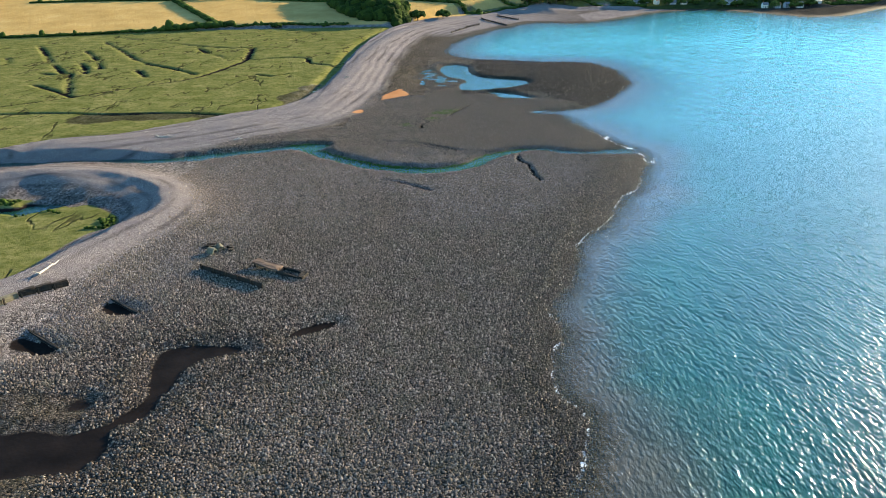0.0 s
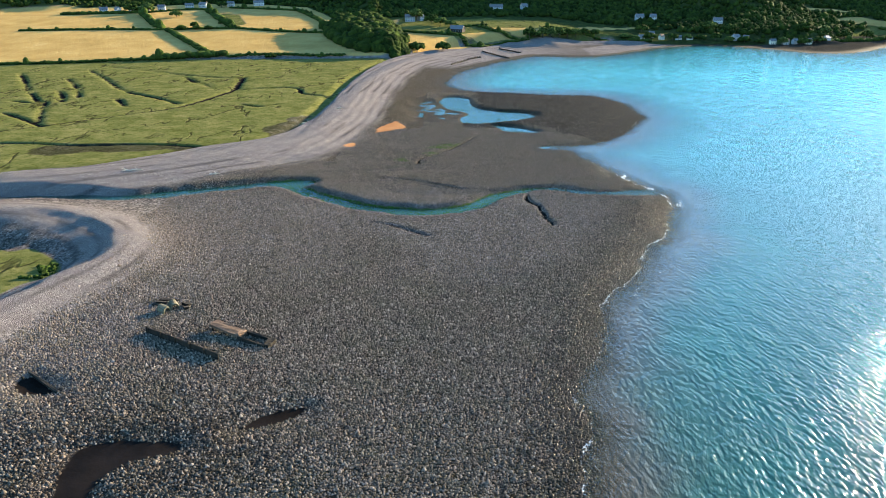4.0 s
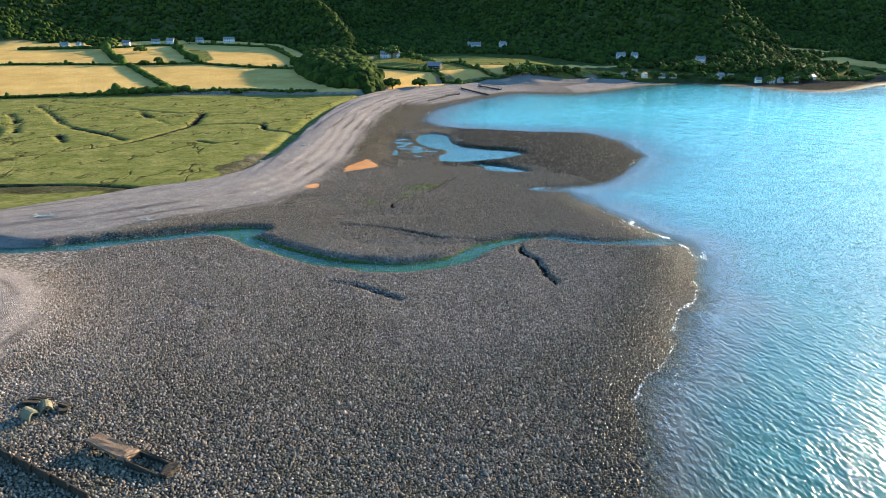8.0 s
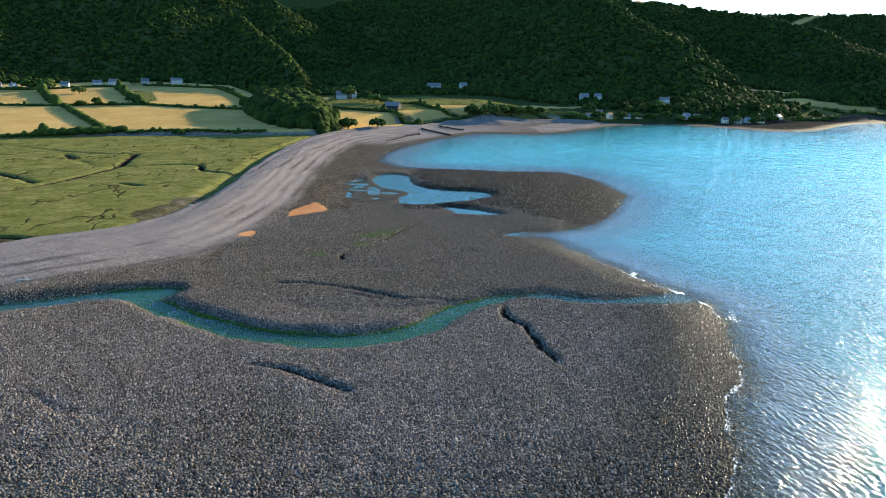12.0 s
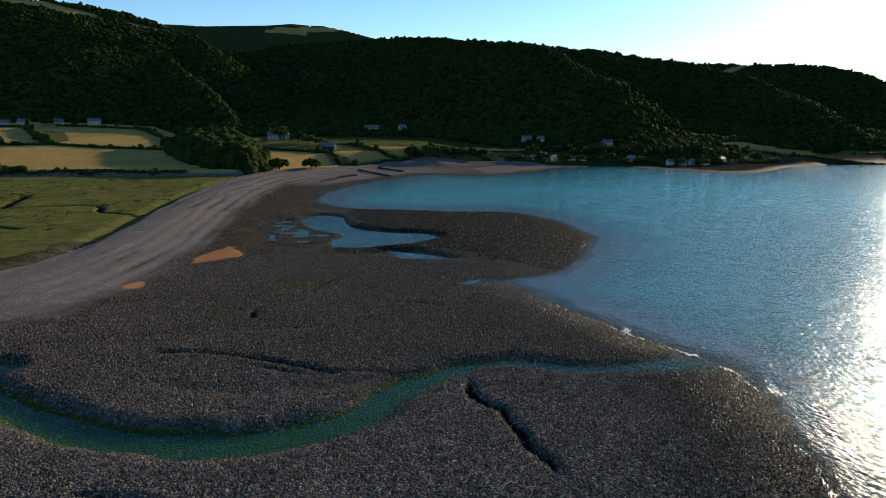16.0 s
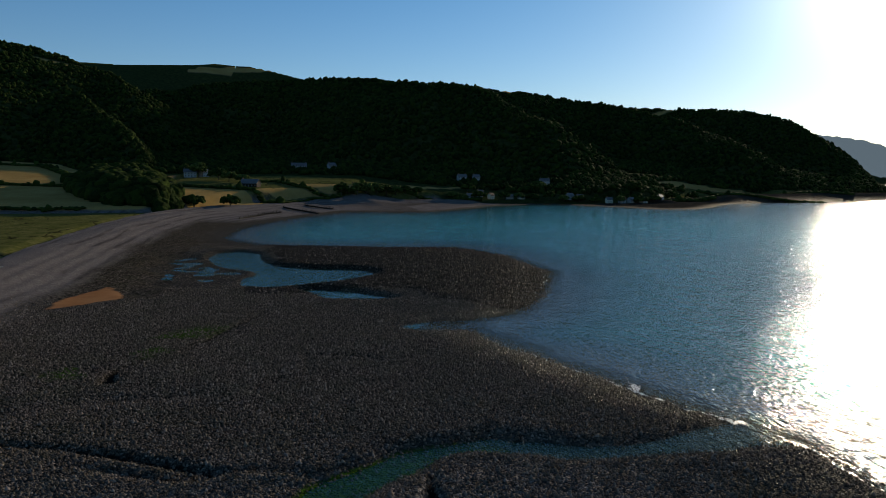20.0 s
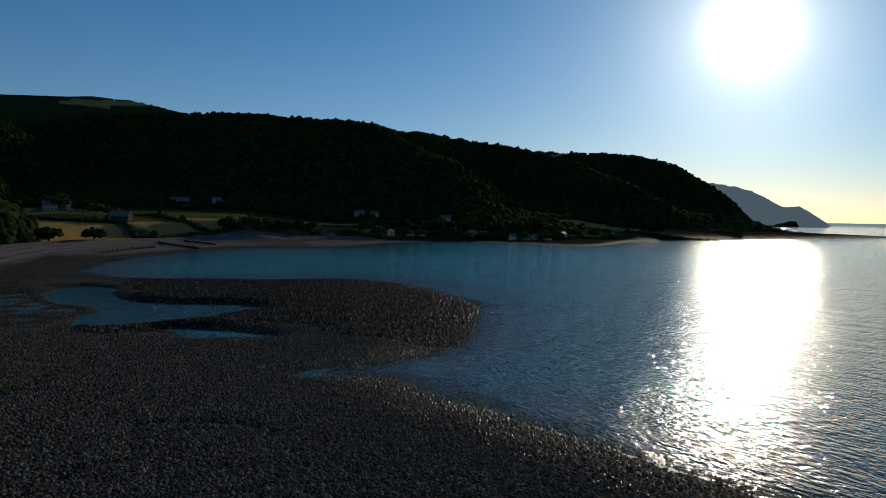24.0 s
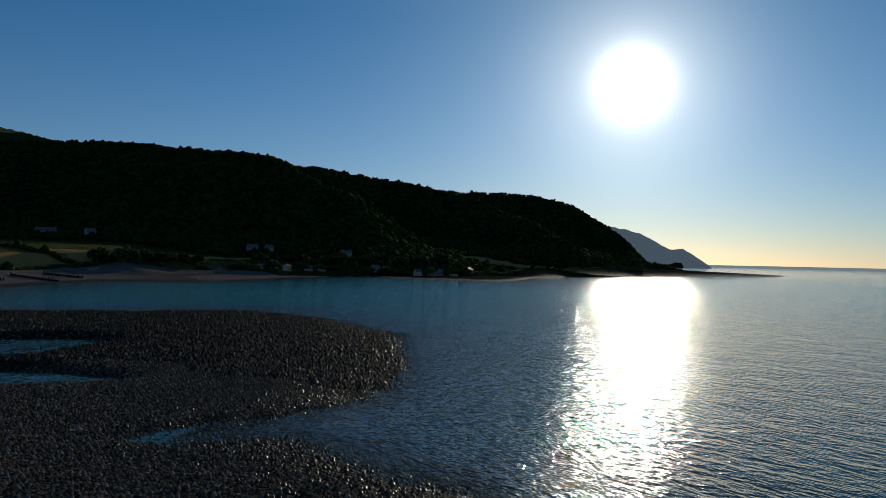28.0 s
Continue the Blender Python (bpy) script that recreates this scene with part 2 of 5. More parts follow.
SAND = [curve([(-34.5, 386), (-33, 394), (-30.5, 408), (-25, 418.5), (-19, 408), (-20, 399), (-25.5, 393)], 3, True), curve([(-44.5, 355.7), (-43.6, 360.3), (-40.7, 364.3), (-40, 359), (-42, 356.4)], 3, True)]
MUD = [curve([(-90, 391), (-80, 428), (-71, 436), (-72, 412), (-76, 385), (-83, 376)], 3, True), curve([(-183, 356), (-151, 361), (-107, 354), (-124, 347), (-157, 342), (-173, 335)], 3, True)]
GREEN = [curve([(-10, 327), (-6, 338), (3, 350), (9, 363), (2, 366), (-7, 360), (-15, 355), (-24, 344), (-20, 328)], 3, True)]
# straw plots among the farm hedges and one green field
PLOTS = [np.array(p, float) for p in ([(-46, 866), (-42, 855), (-33, 787), (-28, 770), (34, 822), (13, 837), (-21, 856)], [(13, 843), (46, 868), (66, 871), (78, 869), (45, 851)], [(51, 896), (97, 894), (94, 876), (78, 875)], [(104, 888), (117, 895), (111, 884), (103, 881)], [(163, 936), (214, 955), (256, 960), (208, 939), (164, 916)], [(505, 1088), (516, 1084), (556, 1072), (548, 1040), (500, 1050)], [(497, 1005), (546, 1031), (581, 1026), (599, 1018), (654, 1020), (640, 1004), (560, 996)])]
GREEN_FIELD = np.array([(-294, 1035), (-266, 1024), (-234, 935), (-246, 912)], float)
# open straw-coloured pastures high on the hills: x, y, half length, half width
PASTURES = [(-445, 1570, 95, 15), (-287, 1585, 45, 11), (15, 2045, 110, 16), (-60, 2020, 50, 12), (560, 1632, 50, 10), (1010, 1735, 80, 12)]
# crest lines of the hills: x, y, height
RIDGES = [curve(r, 3) for r in (
[(-1500, 1400, 260), (-1022, 1403, 267), (-815, 1492, 268), (-664, 1552, 262), (-506, 1587, 254), (-427, 1613, 249), (-338, 1637, 239), (-262, 1600, 208), (-238, 1480, 156), (-205, 1380, 124), (-170, 1290, 102), (-138, 1200, 84), (-112, 1120, 64), (-90, 1040, 42), (-80, 1000, 28)],
    [(-262, 1600, 208), (-205, 1560, 190), (-168, 1500, 160), (-160, 1420, 112)],
    [(-399, 2085, 272), (-179, 2068, 275), (-73, 2076, 282), (40, 2077, 279), (141, 1922, 238), (185, 1700, 200)],
    [(-60, 1790, 205), (63, 1776, 213), (128, 1753, 216), (216, 1683, 213), (341, 1516, 191), (399, 1385, 172), (405, 1304, 145), (415, 1185, 99), (422, 1105, 65), (455, 1015, 25)],
    [(394, 1730, 207), (543, 1642, 198), (635, 1562, 176), (711, 1479, 158), (738, 1394, 136), (759, 1310, 115), (765, 1184, 65), (754, 1116, 30)],
    [(700, 2100, 215), (868, 1848, 190), (976, 1763, 184), (1090, 1615, 172), (1128, 1502, 146)],
    [(2154, 2814, 210), (2366, 2619, 180), (2418, 2500, 152)],
    [(2982, 3134, 140), (3103, 2927, 98), (3124, 2825, 94)])]


def wood_edge(x):
    """How far inland the woods of the hill foot begin."""
    return np.interp(x, (-700, -500, -300, -190, -130, -90, -40, 0, 60, 120, 240, 350, 430, 480, 560, 700, 900, 1100), (1090, 1110, 1150, 1100, 970, 930, 985, 955, 985, 945, 885, 866, 872, 940, 1005, 1020, 1050, 1085)) + (noise2(x, x * 0, 60, 33) - 0.5) * 30


def hill_height(x, y):
    hill = np.full(x.shape, -50.0)
    rough = (noise2(x, y, 150, 41, 4) - 0.5) * 60
    for r, k, steep in zip(RIDGES, (0.50, 0.50, 0.42, 0.42, 0.42, 0.66, 0.52, 0.6), (1.9, 1.9, 1.0, 2.0, 1.5, 1.0, 1.0, 1.0)):
        for a, b in zip(r, r[1:]):
            dx, dy = b[0] - a[0], b[1] - a[1]
            t = np.clip(((x - a[0]) * dx + (y - a[1]) * dy) / (dx * dx + dy * dy), 0, 1)
            d = np.hypot(x - a[0] - t * dx, y - a[1] - t * dy)
            seaward = (dx * (y - a[1]) - dy * (x - a[0])) > 0
            hill = np.maximum(hill, a[2] + t * (b[2] - a[2]) - k * d * np.where(seaward, steep, 1.0) + rough * smooth(15, 160, d))
    behind = 150 + 0.02 * (y - 1500) + (noise2(x, y, 500, 51) - 0.5) * 60
    return np.where((y > 1750 + 0.1 * x) & (x < 900), np.maximum(hill, np.minimum(behind, 60 + (y - 1750) * 0.3)), hill)


def land_height(x, y):
    """Height of the ground and the zones it is made of."""
    wob = (noise2(x, y, 14, 3) - 0.5) * 5 * smooth(0, 60, np.abs(x) + 40) + (noise2(x, y, 4, 8, 2) - 0.5) * 2.2
    sd = inside(x, y, LAND) + wob * np.where(y > 600, 1.4, 1.0)
    z = np.where(sd > 0, 0.12 + 1.35 * (1 - np.exp(-np.maximum(sd, 0) / 40)), np.maximum(-9.0, sd * 0.07))
    z = z + ((noise2(x, y, 30, 21, 3) - 0.5) * 0.5 + (noise2(x, y, 7, 22, 2) - 0.5) * 0.12) * smooth(1, 20, sd)
    # shingle ridges
    d_mid, _ = near_line(x, y, RIDGE_MID)
    d_in, _ = near_line(x, y, RIDGE_IN)
    hook, _ = near_line(x, y, HOOK)
    inland = inside(x, y, np.vstack([RIDGE_IN, [(600, 1200), (1300, 1500), (1300, 5600), (-5600, 5600), (-5600, 330), (-300, 300)]]))
    jag = (noise2(x, y, 22, 5) - 0.5) * 9
    marsh = smooth(-2, 3, inland + jag * 0.5) * smooth(44, 14, y - 700 - (x + 100) * 0.02)
    bank = 0.85 * smooth(17, 9, -inland) * (inland < 0) * (d_in < 17)
    ridge = 3.6 * np.maximum(np.exp(-(d_mid / 16.0) ** 2), bank) * smooth(-0.5, 4.0, -inland + jag * 0.3) * smooth(-8, 6, sd)
    berm = 0.1 * np.sin(d_mid * 1.25 + noise2(x, y, 60, 95, 2) * 7) * smooth(34, 20, d_mid) * smooth(0, 5, d_mid)
    terrace = (noise2(x * 0.25 + 50, y, 12, 31, 2) - 0.5) * 0.35
    hm = inside(x, y, HOOK_MARSH) + jag * 0.3
    hmarsh = smooth(-1.5, 2.5, hm)
    inner = inside(x, y, np.vstack([HOOK, [(-260, 95), (-260, 240)]])) > 0
    rise = np.clip(-hm / (np.maximum(-hm, 0) + hook + 0.01) + (noise2(x, y, 10, 23, 2) - 0.5) * 0.4, 0, 1)
    hookz = 4.2 * np.where(inner, np.where(hm > 0, 0, rise), np.exp(-(hook / 14.0) ** 2))
    z = z + ridge + hookz + terrace * np.clip(ridge + hookz, 0, 1) * 0.6 + berm
    z = np.where(inland > 0, np.maximum(z, 2.6 * smooth(0, 10, inland)), z)
    # the low point that closes the bay
    dp, pz = near_line(x, y, POINT)
    z = np.maximum(z, np.where(sd > 1, pz * np.exp(-(dp / 24) ** 2), -9))
    # coastal plain and fields
    plain = 3.5 + 0.08 * np.maximum(0, y - 700)
    plain = np.minimum(plain, 3.5 + 0.16 * np.maximum(sd - 30, 0))
    fieldm = smooth(-4, 3, y - np.interp(x, (-600, -440, -360, -298, -244, -203, -164, -125, -60), (655, 682, 694, 710, 726, 737, 741, 735, 735))) * smooth(0, 14, inland)
    z = z * (1 - fieldm) + np.maximum(z, plain) * fieldm
    far_in = smooth(45, 150, sd) * smooth(0, 60, x) * smooth(720, 800, y)
    z = np.where(far_in > 0, np.maximum(z, plain * far_in), z)
    fieldm = np.maximum(fieldm, smooth(0.15, 0.4, far_in) * smooth(-4, 4, np.where(x < 440, inland, 5)))
    # hills
    hill = np.full(x.shape, -50.0)
    high = y > 850
    hill[high] = hill_height(x[high], y[high])
    wood = np.maximum(smooth(0, 10, hill - z), smooth(-4, 6, y - wood_edge(x)) * (sd > 12))
    z = np.where(sd > 3, np.maximum(z, hill), z)
    for px, py, a, b in PASTURES:
        open_up = smooth(1.15, 0.9, ((x - px) / a) ** 2 + ((y - py) / b) ** 2)
        wood = wood * (1 - open_up)
        fieldm = np.maximum(fieldm, open_up)
    # creeks, gullies, ditches, lagoons, pools
    algae = np.zeros(x.shape)
    for c, deep in ((CREEK_A, 0.5), (CREEK_B, 0.32)):
        d, w = near_line(x, y, c)
        d = d + (noise2(x, y, 7, 12, 2) - 0.5) * 3.0
        cut = smooth(w + 4.5, w - 0.8, d)
        z = z * (1 - cut) + np.minimum(z, -deep) * cut
        algae = np.maximum(algae, smooth(w + 2.4, w + 0.8, d) * (0.5 + 0.5 * noise2(x, y, 9, 91, 2)) * smooth(-75, -60, x) * np.interp(x, (25, 45), (1.0, 0.35)))
    gully = np.zeros(x.shape)
    for g in GULLIES:
        d, w = near_line(x, y, g)
        d = d + (noise2(x, y, 5, 14, 2) - 0.5) * 0.7
        k = smooth(w * 0.6 + 0.75, w * 0.2, d)
        gully = np.maximum(gully, k * np.minimum(1, w / 0.7))
        z = z - 0.9 * k * np.minimum(1, w / 0.7)
    for g in TROUGHS:
        d, w = near_line(x, y, g)
        z = z - 0.4 * np.exp(-(d / w) ** 2) * (1 - cut)
    ditch = np.zeros(x.shape)
    for g in DITCHES:
        d, w = near_line(x, y, g)
        d = d + (noise2(x, y, 9, 15, 2) - 0.5) * 1.8
        k = smooth(w * 0.7 + 1.3, w * 0.4, d)
        ditch = np.maximum(ditch, k)
        z = z - 1.5 * k
    lag = np.maximum(np.maximum(inside(x, y, LAGOON), inside(x, y, LAGOON_B)), inside(x, y, LAGOON_C)) + (noise2(x, y, 8, 16) - 0.5) * 3.5
    cut = smooth(-4, 1.5, lag)
    z = z * (1 - cut) + np.minimum(z, -0.3) * cut
    wetflat = np.exp(-(((x + 5) / 22) ** 2 + ((y - 455) / 50) ** 2)) + (noise2(x, y, 16, 97, 3) - 0.5) * 0.8
    wetm = smooth(0.28, 0.75, wetflat) * (sd > 2)
    wetm = wetm * (1 - cut)
    z = z * (1 - wetm) + wetm * (noise2(x, y, 7, 96, 3) - 0.5) * 0.55
    # the dark islet: rougher and a little higher
    islet = np.exp(-(((x - 74) / 36) ** 2 + ((y - 462) / 56) ** 2)) + np.exp(-(((x - 38) / 40) ** 2 + ((y - 505) / 22) ** 2))
    z = z + islet * 0.3 * smooth(0, 8, sd) * (1 - cut)
    pool = np.maximum(np.maximum(inside(x, y, POOL), inside(x, y, POOL_B)), inside(x, y, POOL_C)) + (noise2(x, y, 5, 17) - 0.5) * 2.4
    for h in HOLLOWS:
        pool = np.maximum(pool, inside(x, y, h) + (noise2(x, y, 3, 24, 2) - 0.5) * 2)
    pond = smooth(-1.5, 1.0, inside(x, y, HOOK_POND))
    z = z * (1 - pond) + np.minimum(z, -0.25) * pond
    poolm = smooth(-1.0, 1.0, pool)
    z = z - 0.75 * smooth(-4.5, 1.2, pool)
    weed = smooth(396, 412, y + (noise2(x, y, 13, 101, 3) - 0.5) * 34 + np.clip((x - 50) * 1.4, 0, 30)) * smooth(545, 525, y) * smooth(14, 30, x + (noise2(x, y, 17, 102, 3) - 0.5) * 30)
    bare = (1 - cut) * smooth(1, 6, sd) * (1 - marsh) * (1 - hmarsh) * smooth(640, 560, y)
    z = z + ((noise2(x, y, 3.1, 103, 2) - 0.5) * 0.15 + (noise2(x, y, 4.2, 104, 2) - 0.5) * 0.5 * weed) * bare
    weed = np.maximum(weed, 0.85 * smooth(200, 300, x) * (y > 700) * smooth(140, 110, sd))
    sand = np.zeros(x.shape)
    for s in SAND:
        sand = np.maximum(sand, smooth(-2, 2.5, inside(x, y, s) + (noise2(x, y, 6, 18) - 0.5) * 4))
    mud_shade = poolm.copy()
    for s in MUD:
        mud_shade = np.maximum(mud_shade, 0.52 * smooth(-2, 2, inside(x, y, s) + (noise2(x, y, 9, 19) - 0.5) * 9))
    # ditches and gullies take the dark mud colour too, painting their shade
    mud_shade = np.maximum(np.maximum(mud_shade, ditch), 0.85 * gully)
    mud_shade = np.maximum(mud_shade, smooth(0.9, 0.3, z) * hmarsh)
    for s in GREEN:
        algae = np.maximum(algae, 0.62 * smooth(-6, 6, inside(x, y, s)) * smooth(0.15, 0.55, noise2(x, y, 10, 93, 3)))
    shingle = np.clip(smooth(33, 15, d_mid + jag) + smooth(20, 3, hook + jag * 0.8), 0, 1)
    shingle = np.maximum(shingle, smooth(640, 700, y) * smooth(6, 14, sd) * np.interp(x, (60, 220), (1.0, 0.0))) * (1 - np.maximum(smooth(0.15, 0.3, far_in) * smooth(-4, 4, np.where(x < 440, inland, 5)), wood))
    shingle = np.maximum(shingle, (y > 700) * (x > 150) * smooth(4, 9, sd) * smooth(62, 48, sd))
    farm = smooth(-60, -48, x) * (y < 1300)
    plots = np.max([smooth(-1.5, 1.5, inside(x, y, p)) for p in PLOTS], 0)
    meadow = fieldm * farm * (1 - plots)
    meadow = np.maximum(meadow, smooth(-2, 2, inside(x, y, GREEN_FIELD)))
    fieldm = fieldm * (1 - meadow) * np.where((x > 350) & (sd < 62) & (y < 1300), 0, 1)
    fieldm = np.maximum(fieldm, plots)
    wood = wood * (1 - plots)
    grass = np.clip(np.maximum(np.maximum(np.maximum(marsh, 0.9 * meadow), hmarsh), 0.35 * smooth(20, 10, dp - 4) * smooth(14, 24, sd)), 0, 1)
    grass = grass * (1 - 0.9 * mud_shade)
    # finer, paler gravel on the upper flats, and strand lines along the ridges
    gravel = smooth(196, 240, y + (noise2(x, y, 34, 98, 3) - 0.5) * 60 - 0.25 * np.minimum(0, x + 20)) * smooth(312, 256, y + jag)
    gravel = np.maximum(gravel, smooth(46, 24, hook + jag)) * smooth(8, 26, sd)
    line = np.minimum(d_mid, hook)
    strand = smooth(0.35, 0.95, np.sin(line * 0.95 + noise2(x, y, 60, 99, 2) * 8)) * smooth(0.38, 0.6, noise2(x, y, 26, 100, 3)) * smooth(1.5, 4, line)
    wet = smooth(15, 1, sd) + 0.8 * smooth(0.25, 0.7, wetflat)
    wet = np.maximum(wet, 0.6 * smooth(-26, -2, inside(x, y, POOL) + (noise2(x, y, 12, 25, 3) - 0.5) * 16) * (y < 170))
    return z, dict(shingle=shingle, sand=sand, mud_shade=mud_shade, algae=algae, grass=grass, field=fieldm * (1 - wood), wood=wood, wet=np.clip(wet, 0, 1), gravel=gravel, strand=strand, weed=weed, coarse=np.interp(y, (230, 300, 560, 700), (1.0, 0.75, 0.6, 0.12))), sd


def lines(parts):
    out = []
    for a, b, step in parts:
        out += list(np.linspace(a, b, max(2, int(round((b - a) / step)) + 1))[:-1])
    return np.array(out + [parts[-1][1]])


def sheet(name, xs, ys, zfun, material):
    """A sheet over a plan grid, with its zones as attributes."""
    X, Y = np.meshgrid(xs, ys)
    z, zones = zfun(X, Y)
    nx, ny = len(xs), len(ys)
    me = bpy.data.meshes.new(name)
    me.vertices.add(nx * ny)
    me.vertices.foreach_set("co", np.stack([X, Y, z], -1).astype(np.float32).ravel())
    i = np.arange((ny - 1) * nx).reshape(ny - 1, nx)[:, :-1]
    quads = np.stack([i, i + 1, i + nx + 1, i + nx], -1).reshape(-1, 4)
    me.loops.add(quads.size)
    me.loops.foreach_set("vertex_index", quads.ravel().astype(np.int32))
    me.polygons.add(len(quads))
    me.polygons.foreach_set("loop_start", np.arange(0, quads.size, 4, dtype=np.int32))
    me.update(calc_edges=True)
    me.polygons.foreach_set("use_smooth", np.ones(len(quads), bool))
    for key, v in zones.items():
        me.attributes.new(key, "FLOAT", "POINT").data.foreach_set("value", v.astype(np.float32).ravel())
    me.materials.append(material)
    return new(name, me)


# ---- materials ----
class Mat:
    """A small builder of node materials."""

    def __init__(self, name):
        self.m = bpy.data.materials.new(name)
        self.m.use_nodes = True
        self.t = self.m.node_tree
        self.t.nodes.clear()
        self.out = self.t.nodes.new("ShaderNodeOutputMaterial")
        self.pos = self.t.nodes.new("ShaderNodeTexCoord").outputs["Object"]

    def put(self, socket, value):
        if hasattr(value, "is_output"):
            self.t.links.new(value, socket)
        else:
            socket.default_value = (*value, 1) if isinstance(value, tuple) and len(value) == 3 and socket.type == "RGBA" else value

    def noise(self, scale, detail=4, rough=0.55, vec=None, out=0):
        n = self.t.nodes.new("ShaderNodeTexNoise")
        n.inputs["Scale"].default_value, n.inputs["Detail"].default_value, n.inputs["Roughness"].default_value = scale, detail, rough
        self.t.links.new(vec or self.pos, n.inputs["Vector"])
        return n.outputs[out]

    def cells(self, scale, feature="F1", vec=None):
        n = self.t.nodes.new("ShaderNodeTexVoronoi")
        n.feature = feature
        n.inputs["Scale"].default_value = scale
        self.t.links.new(vec or self.pos, n.inputs["Vector"])
        return n

    def attr(self, name):
        n = self.t.nodes.new("ShaderNodeAttribute")
        n.attribute_name = name
        return n.outputs["Fac"]

    def math(self, op, a, b=0.0, c=None, clamp=False):
        n = self.t.nodes.new("ShaderNodeMath")
        n.operation, n.use_clamp = op, clamp
        self.put(n.inputs[0], a)
        self.put(n.inputs[1], b)
        if c is not None:
            self.put(n.inputs[2], c)
        return n.outputs[0]

    def mix(self, f, a, b, blend="MIX"):
        n = self.t.nodes.new("ShaderNodeMix")
        n.data_type, n.blend_type = "RGBA", blend
        self.put(n.inputs[0], f)
        self.put(n.inputs[6], a)
        self.put(n.inputs[7], b)
        return n.outputs[2]

    def lerp(self, f, a, b):
        n = self.t.nodes.new("ShaderNodeMix")
        self.put(n.inputs[0], f)
        self.put(n.inputs[2], a)
        self.put(n.inputs[3], b)
        return n.outputs[0]

    def ramp(self, f, *stops):
        n = self.t.nodes.new("ShaderNodeValToRGB")
        e = n.color_ramp.elements
        while len(e) < len(stops):
            e.new(0.5)
        for el, (p, c) in zip(e, stops):
            el.position, el.color = p, (*c, 1)
        self.put(n.inputs[0], f)
        return n.outputs[0]

    def scaled(self, x, y, z, vec=None):
        n = self.t.nodes.new("ShaderNodeMapping")
        n.inputs["Scale"].default_value = (x, y, z)
        self.t.links.new(vec or self.pos, n.inputs["Vector"])
        return n.outputs[0]

    def gate(self, zone, grain, spread=0.55, sharp=3.0):
        """A zone's share, with an edge broken up by grain."""
        a = self.math("MULTIPLY_ADD", self.math("SUBTRACT", grain, 0.5), spread, zone)
        return self.math("MULTIPLY_ADD", self.math("SUBTRACT", a, 0.5), sharp, 0.5, True)

    def bump(self, height, dist, strength=1.0, normal=None):
        n = self.t.nodes.new("ShaderNodeBump")
        n.inputs["Strength"].default_value = strength
        n.inputs["Distance"].default_value = dist
        self.put(n.inputs["Height"], height)
        if normal is not None:
            self.put(n.inputs["Normal"], normal)
        return n.outputs[0]

    def rand(self):
        return self.t.nodes.new("ShaderNodeObjectInfo").outputs["Random"]

    def island(self):
        return self.t.nodes.new("ShaderNodeNewGeometry").outputs["Random Per Island"]

    def finish(self, color, rough=0.8, normal=None, **more):
        p = self.t.nodes.new("ShaderNodeBsdfPrincipled")
        self.put(p.inputs["Base Color"], color)
        self.put(p.inputs["Roughness"], rough)
        if normal is not None:
            self.put(p.inputs["Normal"], normal)
        for k, v in more.items():
            self.put(p.inputs["Specular IOR Level" if k == "specular_IOR_level" else k], v)
        self.t.links.new(p.outputs[0], self.out.inputs["Surface"])
        self.shader = p
        return self.m


